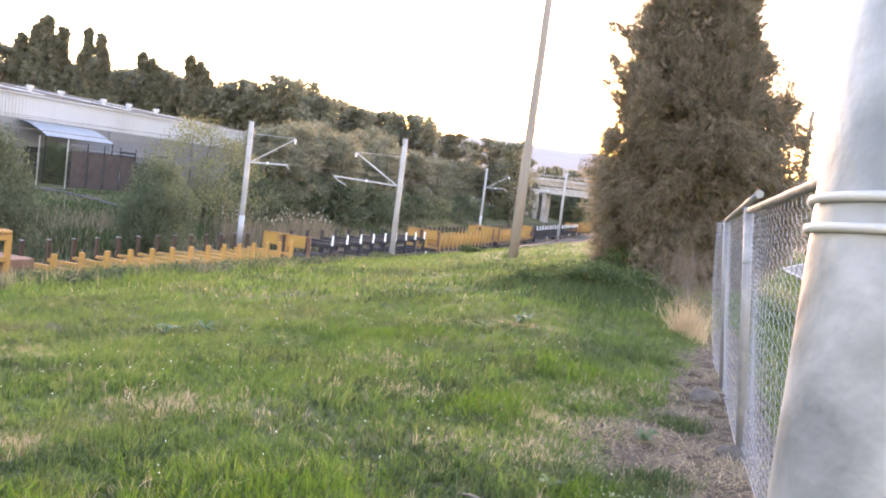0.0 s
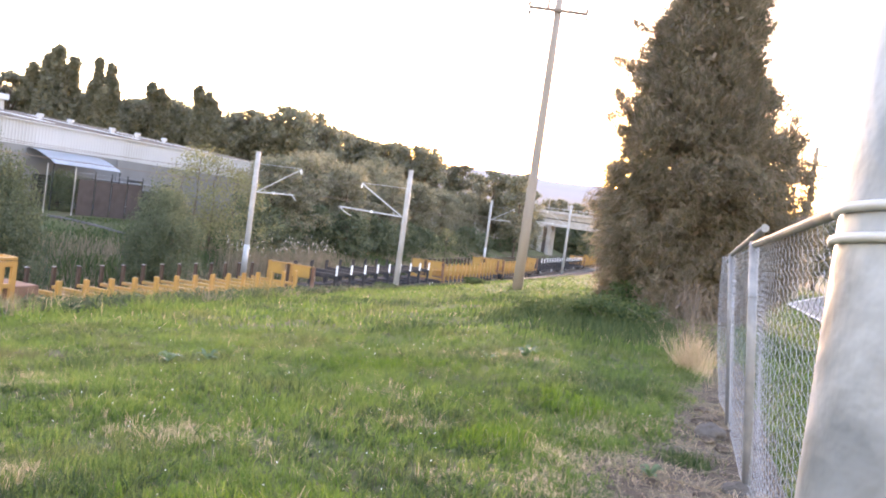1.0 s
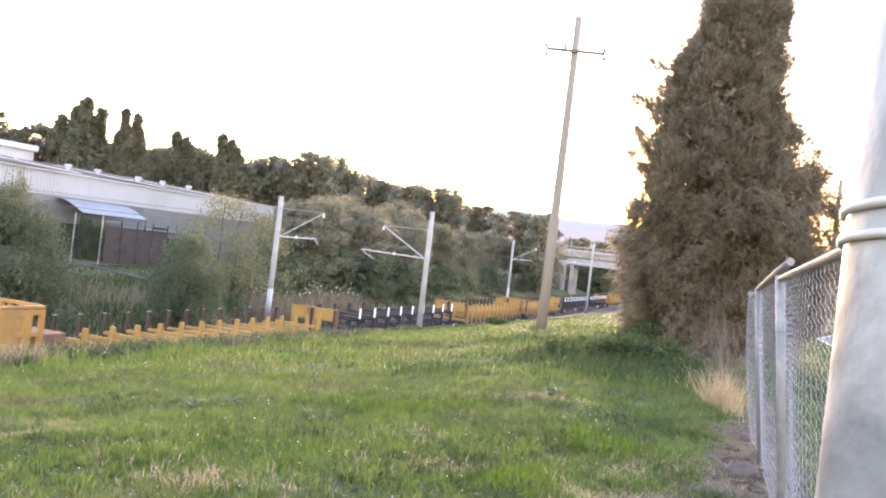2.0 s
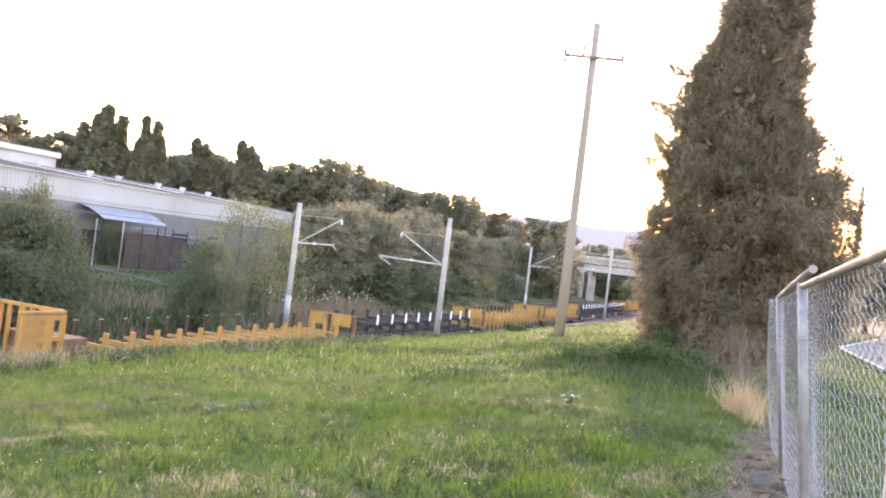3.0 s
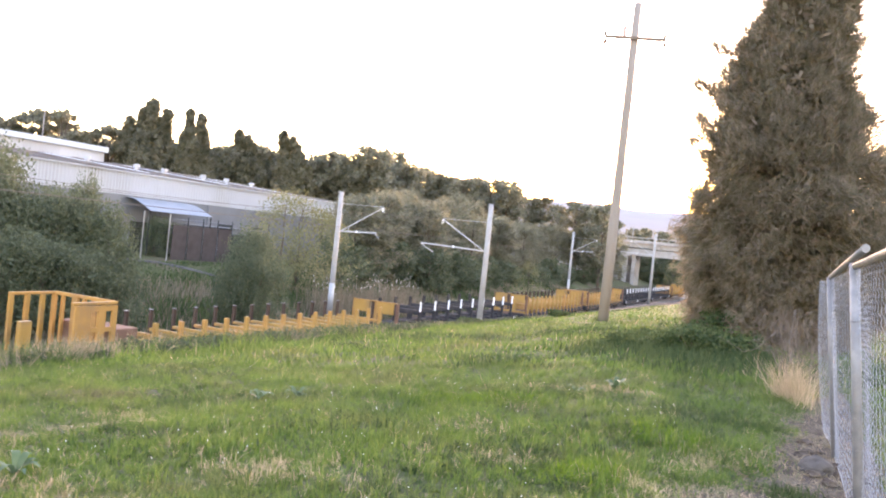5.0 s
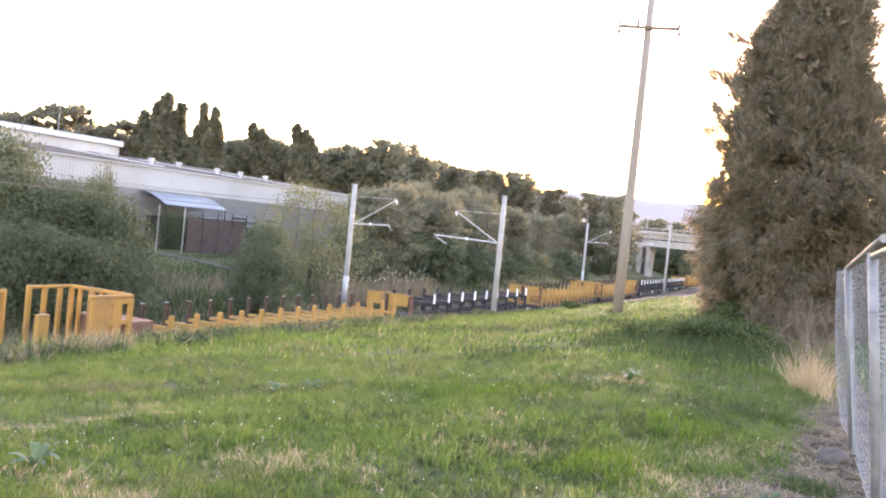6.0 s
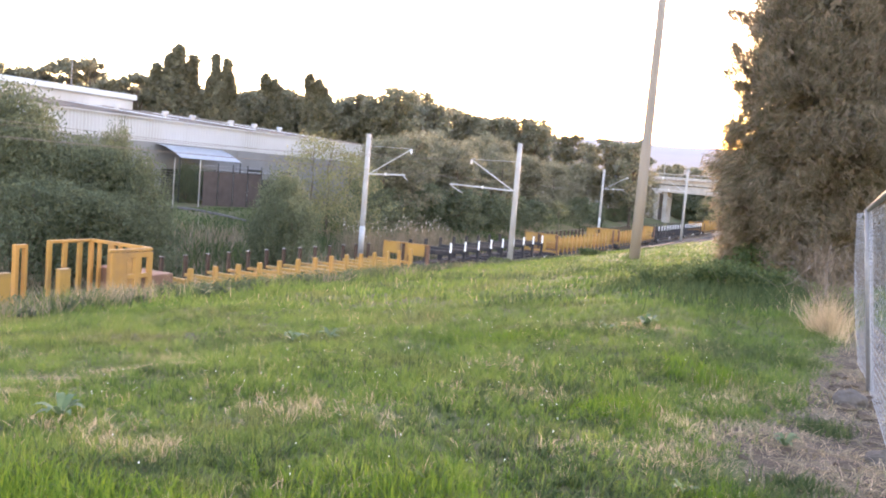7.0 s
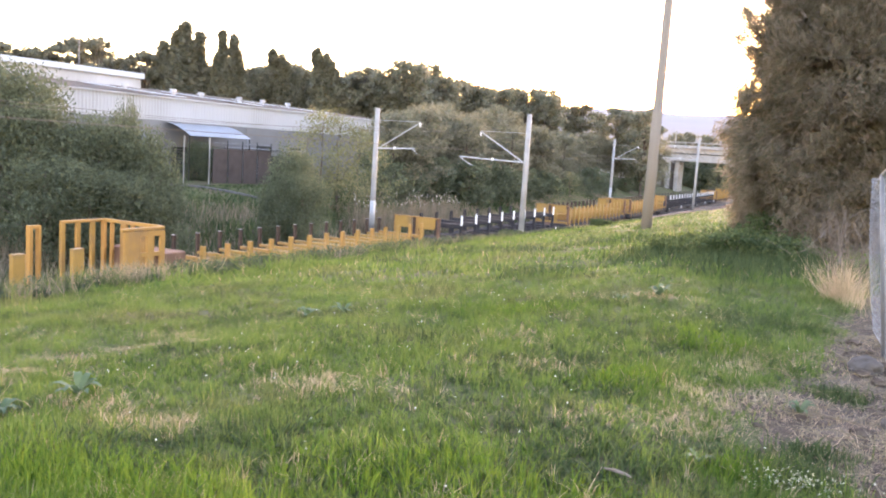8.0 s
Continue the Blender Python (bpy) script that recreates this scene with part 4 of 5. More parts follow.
    q = np.stack([c - u * L, c - v * 0.011, c + u * L, c + v * 0.011], 1)
    q2 = leaf_cards(r, inner, isp, 80, 0.1)
    q = np.concatenate([q, q2])
    q[:, :, 2] = np.maximum(q[:, :, 2], 0.02)
    quads("crown", q, M["pine"], t)
    return t


stand(casuarina(), *polar(15.0, 22.5))



def plume_tree(name, seed, height, plumes, mat, leaf, label):
    """A trunk whose limbs each carry a ragged pointed plume: offset across, offset back, foot, tip (parts of the height), radius, lean of the tip."""
    r = np.random.default_rng(seed)
    t = thing(name, None, label, "tree")
    bm = bmesh.new()
    tube(bm, [(0, 0, -0.3), (0.1, 0, height * 0.35), (0, 0, height * 0.85)], [0.28, 0.2, 0.04], 8)
    cs, sp = [], []
    for dx, dy, f0, f1, rad, lean in plumes:
        rad *= 1.5
        n = int(40 + 95 * rad * (f1 - f0))
        for k in range(n):
            f = r.uniform(0, 1)
            rr = rad * (1.02 - f) ** 0.5 * (0.72 + 0.28 * math.sin(11 * f + seed + dx)) * math.sqrt(r.uniform(0.05, 1))
            a = r.uniform(0, math.tau)
            cs.append((dx + lean * f * f + rr * math.cos(a), dy + rr * math.sin(a), height * (f0 + (f1 - f0) * f) - 0.25 * rr))
            sp.append(rad * r.uniform(0.2, 0.42) * (1.15 - 0.6 * f))
        tube(bm, [(0, 0, height * f0 * 0.8), (dx * 0.8, dy * 0.8, height * (f0 + 0.12)), (dx + lean * 0.5, dy, height * (f0 + (f1 - f0) * 0.7)), (dx + lean, dy, height * f1 * 0.99)], [0.13, 0.1, 0.05, 0.01], 5)
    part("trunk", bm, M["bark"], t, smooth=True)
    q = leaf_cards(r, cs, sp, 72, leaf * 1.25, 1.25)
    quads("crown", q, mat, t)
    return t


def open_gum(name, seed, height, mat, label):
    """A gum with separate flattened masses of leaves at the ends of bare limbs, sky between them."""
    r = np.random.default_rng(seed)
    t = thing(name, None, label, "tree")
    bm = bmesh.new()
    tube(bm, [(0, 0, -0.3), (0.15, 0, height * 0.3), (0.3, 0.1, height * 0.55)], [0.26, 0.2, 0.14], 8)
    cs, sp = [], []
    for k in range(11):
        a, rad = k * 2.4 + r.uniform(-0.4, 0.4), 3.3 * math.sqrt((k + 0.4) / 11)
        c = Vector((rad * math.cos(a), rad * math.sin(a), height * (0.93 - 0.3 * (rad / 3.3) ** 2 * r.uniform(0.5, 1.3))))
        tube(bm, [(0.3, 0.1, height * 0.5), Vector((0.2, 0, height * 0.6)).lerp(c, 0.5), c], [0.11, 0.07, 0.02], 5)
        for i in range(8):
            cs.append((c.x + r.normal(0, 0.6), c.y + r.normal(0, 0.6), c.z + r.normal(0, 0.3)))
            sp.append(r.uniform(0.35, 0.65))
    part("trunk", bm, M["bark"], t, smooth=True)
    quads("crown", leaf_cards(r, cs, sp, 56, 0.2, 0.75), mat, t)
    return t


SHRUB = [tree("shrub", 20 + k, 4.2, 2.6, 0.0, M["leaf_dark"], 90, 44, 0.15, "round", 0.1, label="dense dark green shrub beyond the railway", category="shrub") for k in range(3)]
BUSH = [tree("shrub", 26 + k, 4.2, 2.6, 0.0, M["leaf_dark"], 130, 100, 0.068, "round", 0.1, label="rounded dark green shrub on the far railway bank", category="shrub") for k in range(3)]
EUC = [tree("eucalypt", 40 + k, 14, 3.6, 0.22, M["leaf"], 100, 36, 0.30, ("round", "column", "cone", "round")[k], 0.25, lean=0.02 * k, label="tall olive green tree behind the warehouse", category="tree") for k in range(4)]
WOOD = [tree("bank_tree", 45 + k, 14, 3.6, 0.1, M["leaf"], 130, 64, 0.17, "round", 0.25, lean=0.02, label="olive green tree in the wood along the railway", category="tree") for k in range(2)]
WIL = [tree("willow_shrub", 60 + k, 6.0, 2.6, 0.05, M["leaf_light"], 46, 60, 0.075, "column", 0.08, label="pale yellow-green feathery shrub beyond the railway", category="shrub") for k in range(2)]
SPIRE = [plume_tree("pointed_eucalypt", 71, 14, ((0, 0, 0.2, 1.0, 1.5, 0), (-2.0, 0.3, 0.15, 0.84, 1.4, -0.4), (1.45, 0.2, 0.15, 0.94, 1.2, 0.2), (-0.9, -1.2, 0.15, 0.74, 1.6, 0), (2.5, -0.4, 0.1, 0.66, 1.3, 0.3), (-1.0, 0.2, 0.15, 0.92, 1.1, 0), (2.0, 0.3, 0.1, 0.8, 1.1, 0), (-2.8, 0, 0.1, 0.68, 1.0, 0), (0.6, 1.3, 0.15, 0.8, 1.5, 0)), M["leaf"], 0.27, "tall tree with several pointed plumes of foliage"),
         plume_tree("pointed_eucalypt", 72, 14, ((-0.6, 0, 0.2, 1.0, 1.0, -0.1), (0.6, 0.2, 0.2, 0.97, 0.95, 0.1), (1.2, 0.1, 0.15, 0.84, 0.9, 0.1), (-1.3, 0.1, 0.15, 0.8, 0.8, 0), (0.1, -0.6, 0.15, 0.76, 1.3, 0), (1.7, 0, 0.1, 0.62, 1.1, 0.2)), M["leaf"], 0.25, "narrow twin-topped dark tree"),
         plume_tree("leaning_eucalypt", 73, 14, ((-0.7, 0, 0.2, 1.0, 1.0, -0.5), (0.4, 0.2, 0.2, 0.95, 1.15, -0.3), (0.9, 0, 0.15, 0.89, 1.1, -0.2), (1.5, -0.2, 0.15, 0.82, 1.2, -0.1), (2.4, 0.2, 0.1, 0.7, 1.1, 0.2), (0.2, -0.8, 0.1, 0.72, 1.5, 0)), M["leaf"], 0.26, "ragged tree whose top slopes away from its tip")]
GUM = [open_gum("gum_tree", 81 + k, 14, M["leaf"], "open gum tree with separate masses of leaves") for k in range(2)]


def place(kinds, k, az, d, top_el, turn, wide=1.0):
    """A copy of a tree at azimuth az and distance d whose top stands at elevation top_el."""
    src = kinds[k % len(kinds)]
    x, y = polar(az, d)
    z = float(ground_z(x, y)) - 0.1
    h = 1.72 + d * math.tan(radians(top_el)) - z
    nominal = 4.2 if kinds in (SHRUB, BUSH) else 6.0 if kinds is WIL else 14.0
    c = copy_thing(src, Matrix.Translation((x, y, z)) @ Matrix.Rotation(radians(turn), 4, "Z"))
    f = h / nominal
    w = wide * max(0.75, min(1.9, f ** 0.7))
    c.scale = (w, w, f)
    return c


rt = random.Random(7)
# skyline trees: azimuth, top elevation, form
for az, el, kinds, k in ((-39.4, 5.3, GUM, 0), (-37.3, 5.0, GUM, 1), (-35.1, 5.95, GUM, 0), (-33.6, 6.05, GUM, 1), (-30.9, 5.55, GUM, 0), (-28.3, 7.25, SPIRE, 0), (-25.5, 7.05, SPIRE, 1), (-22.0, 6.1, SPIRE, 2), (-19.0, 6.4, SPIRE, 2)):
    place(kinds, k, az, 128 + rt.uniform(-4, 4), el, -az)
for az, el, k in ((-16.3, 5.35, 0), (-13.4, 6.0, 0), (-12.3, 5.85, 3), (-14.4, 5.3, 3)):
    place(EUC, k, az, 130 + rt.uniform(-6, 6), el, rt.uniform(0, 360))
for i in range(40):
    az = -28 + i * 0.63 + rt.uniform(-0.2, 0.2)
    el = float(np.interp(az, (-30, -26.3, -23.4, -20.6, -17.3, -15.1, -12.2, -10.75, -8.3, -6.65, -4.0, -3.2, -2.2), (4.6, 4.7, 4.9, 5.2, 4.75, 4.95, 5.4, 5.1, 4.75, 4.6, 4.7, 4.3, 3.5)))
    place(EUC, rt.choice((0, 3)), az, 132 + rt.uniform(-6, 10) + max(0, az + 12) * 3, el + rt.uniform(-0.35, 0.1), rt.uniform(0, 360))
for i in range(16):
    az = -39 + i * 1.05 + rt.uniform(-0.4, 0.4)
    place(EUC, rt.choice((0, 3)), az, 134 + rt.uniform(-4, 4), 4.35 + rt.uniform(-0.5, 0.3), rt.uniform(0, 360))
for az, el, d in ((-2.2, 3.7, 165), (-0.9, 3.8, 165), (0.2, 3.3, 170), (1.4, 3.7, 160), (2.4, 3.5, 160), (3.4, 3.7, 150), (5.3, 2.2, 235), (6.4, 2.3, 240), (7.5, 2.2, 245), (8.6, 2.4, 240), (9.6, 2.6, 240), (10.6, 2.6, 240), (11.8, 2.6, 230), (10.2, 0.8, 150), (11.2, 1.2, 120)):
    place(EUC, rt.choice((0, 3)), az, d, el, rt.uniform(0, 360))
for az, el in ((4.8, 0.6), (5.6, 0.8), (6.4, 0.6), (7.2, 0.8), (8.0, 0.7), (8.8, 0.9), (9.6, 0.9), (10.4, 1.0), (11.3, 1.1)):
    place(SHRUB, int(az * 10), az, 222, el, rt.uniform(0, 360))
for az, el, d in ((8.4, 0.1, 178), (9.1, 0.3, 182), (9.9, 0.4, 176)):
    place(WIL, int(az * 10), az, d, el, rt.uniform(0, 360))
# nearer wood on the far bank
for i in range(26):
    az = -14.5 + i * 0.75 + rt.uniform(-0.3, 0.3)
    dd = 31 / math.sin(radians(16 - az)) * rt.uniform(1.15, 1.5)
    el = float(np.interp(az, (-15, -10, -5, 0, 4), (2.2, 3.0, 2.8, 2.2, 1.9))) + rt.uniform(-0.9, 0.4)
    place(WOOD, rt.choice((0, 1)), az, min(dd, 175), el, rt.uniform(0, 360))
for i in range(20):
    az = -15 + i * 0.95 + rt.uniform(-0.3, 0.3)
    dd = 29.5 / math.sin(radians(16 - az)) * rt.uniform(1.17, 1.3)
    place(SHRUB, i, az, min(dd, 170), float(np.interp(az, (-15, 0, 5), (-1.0, -0.6, -0.4))) + rt.uniform(-0.7, 0.6), rt.uniform(0, 360))
for az, d, el, k, wide in ((-40.4, 47, 3.2, 1, 1.0), (-38.6, 46, 3.05, 2, 0.9), (-37.2, 44, 0.9, 0, 0.8), (-35.6, 43, -0.8, 2, 0.8), (-33.6, 44, 0.0, 0, 0.75), (-32.6, 45, 0.2, 1, 0.75), (-31.4, 44, -0.2, 2, 0.7), (-31.9, 45.5, 1.15, 1, 0.3), (-30.0, 43, -2.0, 0, 0.7), (-33.9, 41, -2.8, 1, 1.0), (-31.4, 41, -3.4, 0, 0.9), (-36.6, 41, -2.4, 2, 1.0), (-20.9, 49, -1.05, 0, 0.6), (-20.1, 47, -2.7, 2, 0.7), (-21.3, 47.5, -2.4, 1, 0.6), (-27.3, 68, -0.5, 2, 0.7), (-25.8, 69, -0.9, 1, 0.7)):
    place(BUSH, k, az, d, el, rt.uniform(0, 360), wide)
for az, d, el, k in ((-19.0, 62, 2.2, 0), (-17.8, 63, 1.8, 1), (-20.0, 62, 0.9, 0), (-16.4, 64, 1.2, 1), (-15.4, 62, 0.3, 0), (-1.4, 100, -0.9, 1)):
    place(WIL, k, az, d, el, rt.uniform(0, 360))
for az, d, el in ((23.2, 70, 3.6), (24.6, 66, 3.0), (26.5, 70, 3.4), (28.5, 75, 3.0), (20.5, 60, 3.0), (18.0, 55, 3.4)):
    place(EUC, 3, az, d, el, rt.uniform(0, 360))
for src in SHRUB + BUSH + EUC + WOOD + WIL + SPIRE + GUM:
    for o in (*src.children_recursive, src):
        bpy.data.objects.remove(o)

# ---------- grass and weeds ----------
rg = np.random.default_rng(11)
C16, S16 = math.cos(radians(TRACK_YAW)), math.sin(radians(TRACK_YAW))


def across(x, y):
    return C16 * x + S16 * y, -S16 * x + C16 * y


def scatter(n, y0, y1, half):
    y = rg.uniform(y0, y1, n)
    x = rg.uniform(-1, 1, n) * (half * y + 1.5) - 0.03 * y
    return x, y


def soft_noise(x, y, f, seed=0.0):
    return (np.sin(f * x + 1.7 * np.sin(f * 0.63 * y + seed)) * np.sin(f * 0.9 * y + 1.9 * np.sin(f * 0.71 * x + seed)) + 0.5 * np.sin(2.3 * f * x + seed) * np.sin(2.1 * f * y + 2 * seed)) / 1.5


STRAW = ((-1.93, 5.8, 0.5, 0.42), (-3.25, 5.1, 0.42, 0.28), (0.24, 5.35, 0.35, 0.2), (0.95, 6.0, 0.4, 0.35), (-0.63, 7.98, 0.28, 0.22), (-0.21, 6.67, 0.25, 0.2), (-5.3, 6.0, 0.6, 0.3), (1.4, 7.3, 0.35, 0.45), (0.75, 5.4, 0.3, 0.35), (-2.6, 4.6, 0.35, 0.2), (-4.4, 8.3, 0.6, 0.2), (0.9, 11.0, 0.5, 0.3))


def spots(x, y, table):
    m = np.zeros(len(x))
    for cx, cy, rx, ry in table:
        m = np.maximum(m, np.exp(-(((x - cx) / rx) ** 2 + ((y - cy) / ry) ** 2)))
    return m


def meadow(x, y, over=0.0):
    l, s = across(x, y)
    return (l > -18.4) & ((l < mulch_edge(s) + 0.22 * soft_noise(x, y, 3.4, 6.0) + rg.normal(0, 0.1, len(x))) | ((l > 0.85) & (l < 9))) & (spots(x, y, BARE) < rg.uniform(0.25, 0.9, len(x)))


# near meadow: tufts of blades that lean out from their roots, with darker gaps between them
tx, ty = scatter(92000, 1.9, 14, 0.66)
k = rg.uniform(0, 1, len(tx)) < np.clip(7.5 / ty, 0.6, 1.0)
tx, ty = tx[k], ty[k]
lush_t = spots(tx, ty, ((-0.6, 3.9, 1.1, 0.6), (-2.6, 3.6, 1.2, 0.5), (0.3, 6.4, 0.42, 0.4), (-1.6, 3.2, 0.8, 0.5), (0.9, 4.5, 0.25, 0.2), (1.2, 8.2, 0.5, 0.5), (-0.7, 9.6, 0.8, 0.5)))
weed_t = spots(tx, ty, ((-3.3, 7.05, 0.55, 0.22), (-2.4, 7.4, 0.5, 0.2), (0.25, 5.9, 0.25, 0.15), (0.7, 4.8, 0.3, 0.2), (0.2, 10.3, 0.9, 0.5), (-3.6, 9.9, 0.9, 0.4), (1.6, 9.6, 0.7, 0.6), (-0.2, 5.0, 0.3, 0.2), (-2.4, 4.0, 0.8, 0.4), (-4.3, 4.9, 0.8, 0.4), (-4.6, 5.6, 0.5, 0.25), (0.1, 4.3, 0.5, 0.25)))
bump_t = 0.5 * soft_noise(tx, ty, 2.1) + 0.6 * soft_noise(tx, ty, 6.3, 2.0)
size = np.exp(rg.normal(0, 0.42, len(tx))) * np.clip(1 + 0.35 * bump_t + 0.75 * lush_t - 0.15 * weed_t, 0.3, 2.4)
size = np.clip(size, 0.25, 2.6) * np.interp(ty, (6, 11), (1.0, 1.6))
kind_t = np.where(spots(tx, ty, STRAW) * 0.5 + 0.03 + 0.08 * np.clip(soft_noise(tx, ty, 2.2, 5.0), 0, 1) > rg.uniform(0, 1, len(tx)), 2, 0)
kind_t = np.where((kind_t == 0) & (0.6 * weed_t + 0.10 + 0.25 * (soft_noise(tx, ty, 1.1, 9.0) + 0.6 * soft_noise(tx, ty, 3.7, 4.0)) > rg.uniform(0, 1, len(tx))), 3, kind_t)
kind_t = np.where((kind_t == 0) & (lush_t + 0.22 * soft_noise(tx, ty, 4.3, 7.0) > rg.uniform(0.15, 0.9, len(tx))), 1, kind_t)
per = np.clip((5 + 2.5 * size).astype(int), 4, 10)
x, y, sz, kd = np.repeat(tx, per), np.repeat(ty, per), np.repeat(size, per), np.repeat(kind_t, per)
out = rg.uniform(0, math.tau, len(x))
rr = 0.022 * sz ** 0.6 * np.sqrt(rg.uniform(0, 1, len(x)))
x, y = x + rr * np.cos(out), y + rr * np.sin(out)
h = np.clip(0.052 * sz * rg.uniform(0.55, 1.35, len(x)), 0.012, 0.15)
ok = meadow(x, y)
for n_kind, name, mat, stretch_h, lean_k, wide, seed, label in (
        (0, "meadow_grass", "grass", 1.0, 0.7, 0.0024, 1, "lush green meadow grass in uneven tufts"),
        (1, "lush_grass", "lush", 1.15, 0.55, 0.0023, 24, "taller lush bright green grass in clumps"),
        (2, "dry_grass", "straw", 0.9, 0.9, 0.0018, 3, "straw-coloured dry stalks among the green grass"),
        (3, "dark_clover", "weed", 0.85, 1.0, 0.0055, 4, "dark green clover and weeds in the meadow")):
    k = ok & (kd == n_kind)
    blades(name, x[k], y[k], h[k] * stretch_h, M[mat], lean_k, wide, seed, label, out=out[k])
# pale dead thatch low between the tufts
x, y = scatter(20000, 4.0, 11, 0.66)
k = meadow(x, y) & (soft_noise(x, y, 3.0, 8.0) > rg.uniform(-0.6, 0.9, len(x)))
blades("thatch", x[k], y[k], rg.uniform(0.015, 0.05, k.sum()), M["dead"], 1.9, 0.0022, 27, "dead brown thatch low between the grass tufts")
x, y = scatter(300000, 13.5, 70, 0.66)
k = meadow(x, y) & (rg.uniform(0, 1, len(x)) < np.clip(24 / y, 0.3, 1.0))
x, y = x[k], y[k]
h = (0.11 + 0.05 * soft_noise(x, y, 0.8)) * rg.uniform(0.5, 1.5, len(x))
dark = (soft_noise(x, y, 0.5, 9.0) + 0.5 * soft_noise(x, y, 1.9, 4.0) > 0.45) & (rg.uniform(0, 1, len(x)) < 0.6)
dry = (rg.uniform(0, 1, len(x)) < 0.03 + 0.06 * np.clip(soft_noise(x, y, 0.7, 3.0), 0, 1)) & ~dark
g = ~dark & ~dry
blades("far_meadow_grass", x[g], y[g], h[g], M["grass"], 0.6, 0.012, 2, "green meadow grass on the slope")
blades("far_weeds", x[dark], y[dark], h[dark] * 1.3, M["weed"], 0.8, 0.02, 5, "darker weeds on the slope")
blades("far_dry_grass", x[dry], y[dry], h[dry], M["straw"], 0.6, 0.01, 6, "dry stalks on the slope")
n = 120000
x, y = rg.uniform(-12, 8, n), rg.uniform(-7, 16, n)
k = meadow(x, y) & ((y < 2.1) | (np.abs(x + 0.03 * y) > 0.64 * y + 1.4))
x, y = x[k], y[k]
blades("outer_meadow_grass", x, y, rg.uniform(0.04, 0.13, len(x)), M["grass"], 0.8, 0.011, 21, "green meadow grass round the post")
# rank growth along the edge of the cutting, in tussocks
def tussocks(name, count, per, l0, l1, h0, h1, mat, width, seed, label, spread=0.24):
    l, s = rg.uniform(l0, l1, count), 2.0 + 62 * rg.uniform(0, 1, count) ** 1.4
    size = rg.uniform(0.6, 1.4, count)
    cl, cs = np.repeat(l, per), np.repeat(s, per)
    k = np.repeat(size, per)
    cl = cl + rg.normal(0, spread, len(cl)) * k
    cs = cs + rg.normal(0, spread * 1.5, len(cs)) * k
    x, y = C16 * cl - S16 * cs, S16 * cl + C16 * cs
    ok = cl > -18.7
    k = k * np.interp(cs, (22, 34), (1.0, 0.4))
    blades(name, x[ok], y[ok], (rg.uniform(h0, h1, len(x)) * k)[ok], mat, 0.85, width, seed, label)


tussocks("rank_weeds", 620, 90, -18.4, -12.6, 0.15, 0.52, M["weed"], 0.013, 7, "rank dark green weeds along the edge of the cutting")
tussocks("rank_green_grass", 260, 70, -18.4, -11.0, 0.12, 0.42, M["grass"], 0.011, 17, "tall green grass along the edge of the cutting")
tussocks("rank_dry_grass", 270, 80, -18.4, -12.4, 0.18, 0.56, M["dead"], 0.008, 8, "pale dry stalks along the edge of the cutting", 0.2)
tussocks("tangled_dry_grass", 85, 120, -16.5, -13.0, 0.15, 0.45, M["straw"], 0.008, 18, "straw-coloured tussocks along the edge of the cutting", 0.28)
n = 26000
a, d = radians(1) * rg.normal(10.2, 2.6, n), rg.normal(18.5, 2.0, n)
x, y = d * np.sin(a), d * np.cos(a)
k = (soft_noise(x, y, 1.7, 3.0) > rg.uniform(-0.5, 0.8, n)) & meadow(x, y)
blades("hollow_weeds", x[k], y[k], rg.uniform(0.08, 0.36, k.sum()), M["weed"], 0.6, 0.012, 22, "dark weedy growth in the hollow beside the tree")
# bushy weeds along the edge of the cutting
n = 420
l, s = rg.uniform(-17.2, -12.4, n), 3.0 + 66 * rg.uniform(0, 1, n) ** 1.3
x, y = C16 * l - S16 * s, S16 * l + C16 * s
size = rg.uniform(0.1, 0.29, n) * np.interp(s, (20, 42), (1.0, 0.5))
q = leaf_cards(rg, np.stack([x, y, ground_z(x, y) + size * 0.7], 1), size * 1.2, 110, 0.045, 0.8)
tagged(quads("edge_weeds", q, M["weed_dark"]), "dark grey-green bushy weeds along the edge of the cutting", "weeds", kind="stuff")
# far bank
n = 60000
l, s = rg.uniform(-43, -29.3, n), rg.uniform(4, 130, n)
x, y = C16 * l - S16 * s, S16 * l + C16 * s
h = rg.uniform(0.3, 1.0, n) * np.interp(l, (-40, -35.5), (0.2, 1.0))
sel = (soft_noise(x, y, 0.35, 2.0) + 0.15 > rg.uniform(-0.5, 0.5, n)) & (l > rg.uniform(-39, -35, n))
blades("bank_dry_grass", x[sel], y[sel], h[sel], M["dead"], 0.4, 0.03, 9, "brown dry grass on the far railway bank")
blades("bank_weeds", x[~sel], y[~sel], h[~sel], M["weed"], 0.6, 0.05, 10, "green weeds on the far railway bank")
# reeds with pale plumes
n = 2600
l, s = rg.normal(-31.0, 0.7, n), rg.uniform(49, 66, n)
x, y = C16 * l - S16 * s, S16 * l + C16 * s
blades("reeds", x, y, rg.uniform(1.2, 2.9, n), M["dead"], 0.12, 0.02, 12, "tall dry reeds beside the railway")
k = rg.uniform(0, 1, n) < 0.06
blades("reed_plumes", x[k], y[k], rg.uniform(0.16, 0.3, k.sum()), M["plume"], 0.4, 0.035, 13, "pale feathery reed plumes", base=ground_z(x[k], y[k]) + rg.uniform(2.0, 2.7, k.sum()))
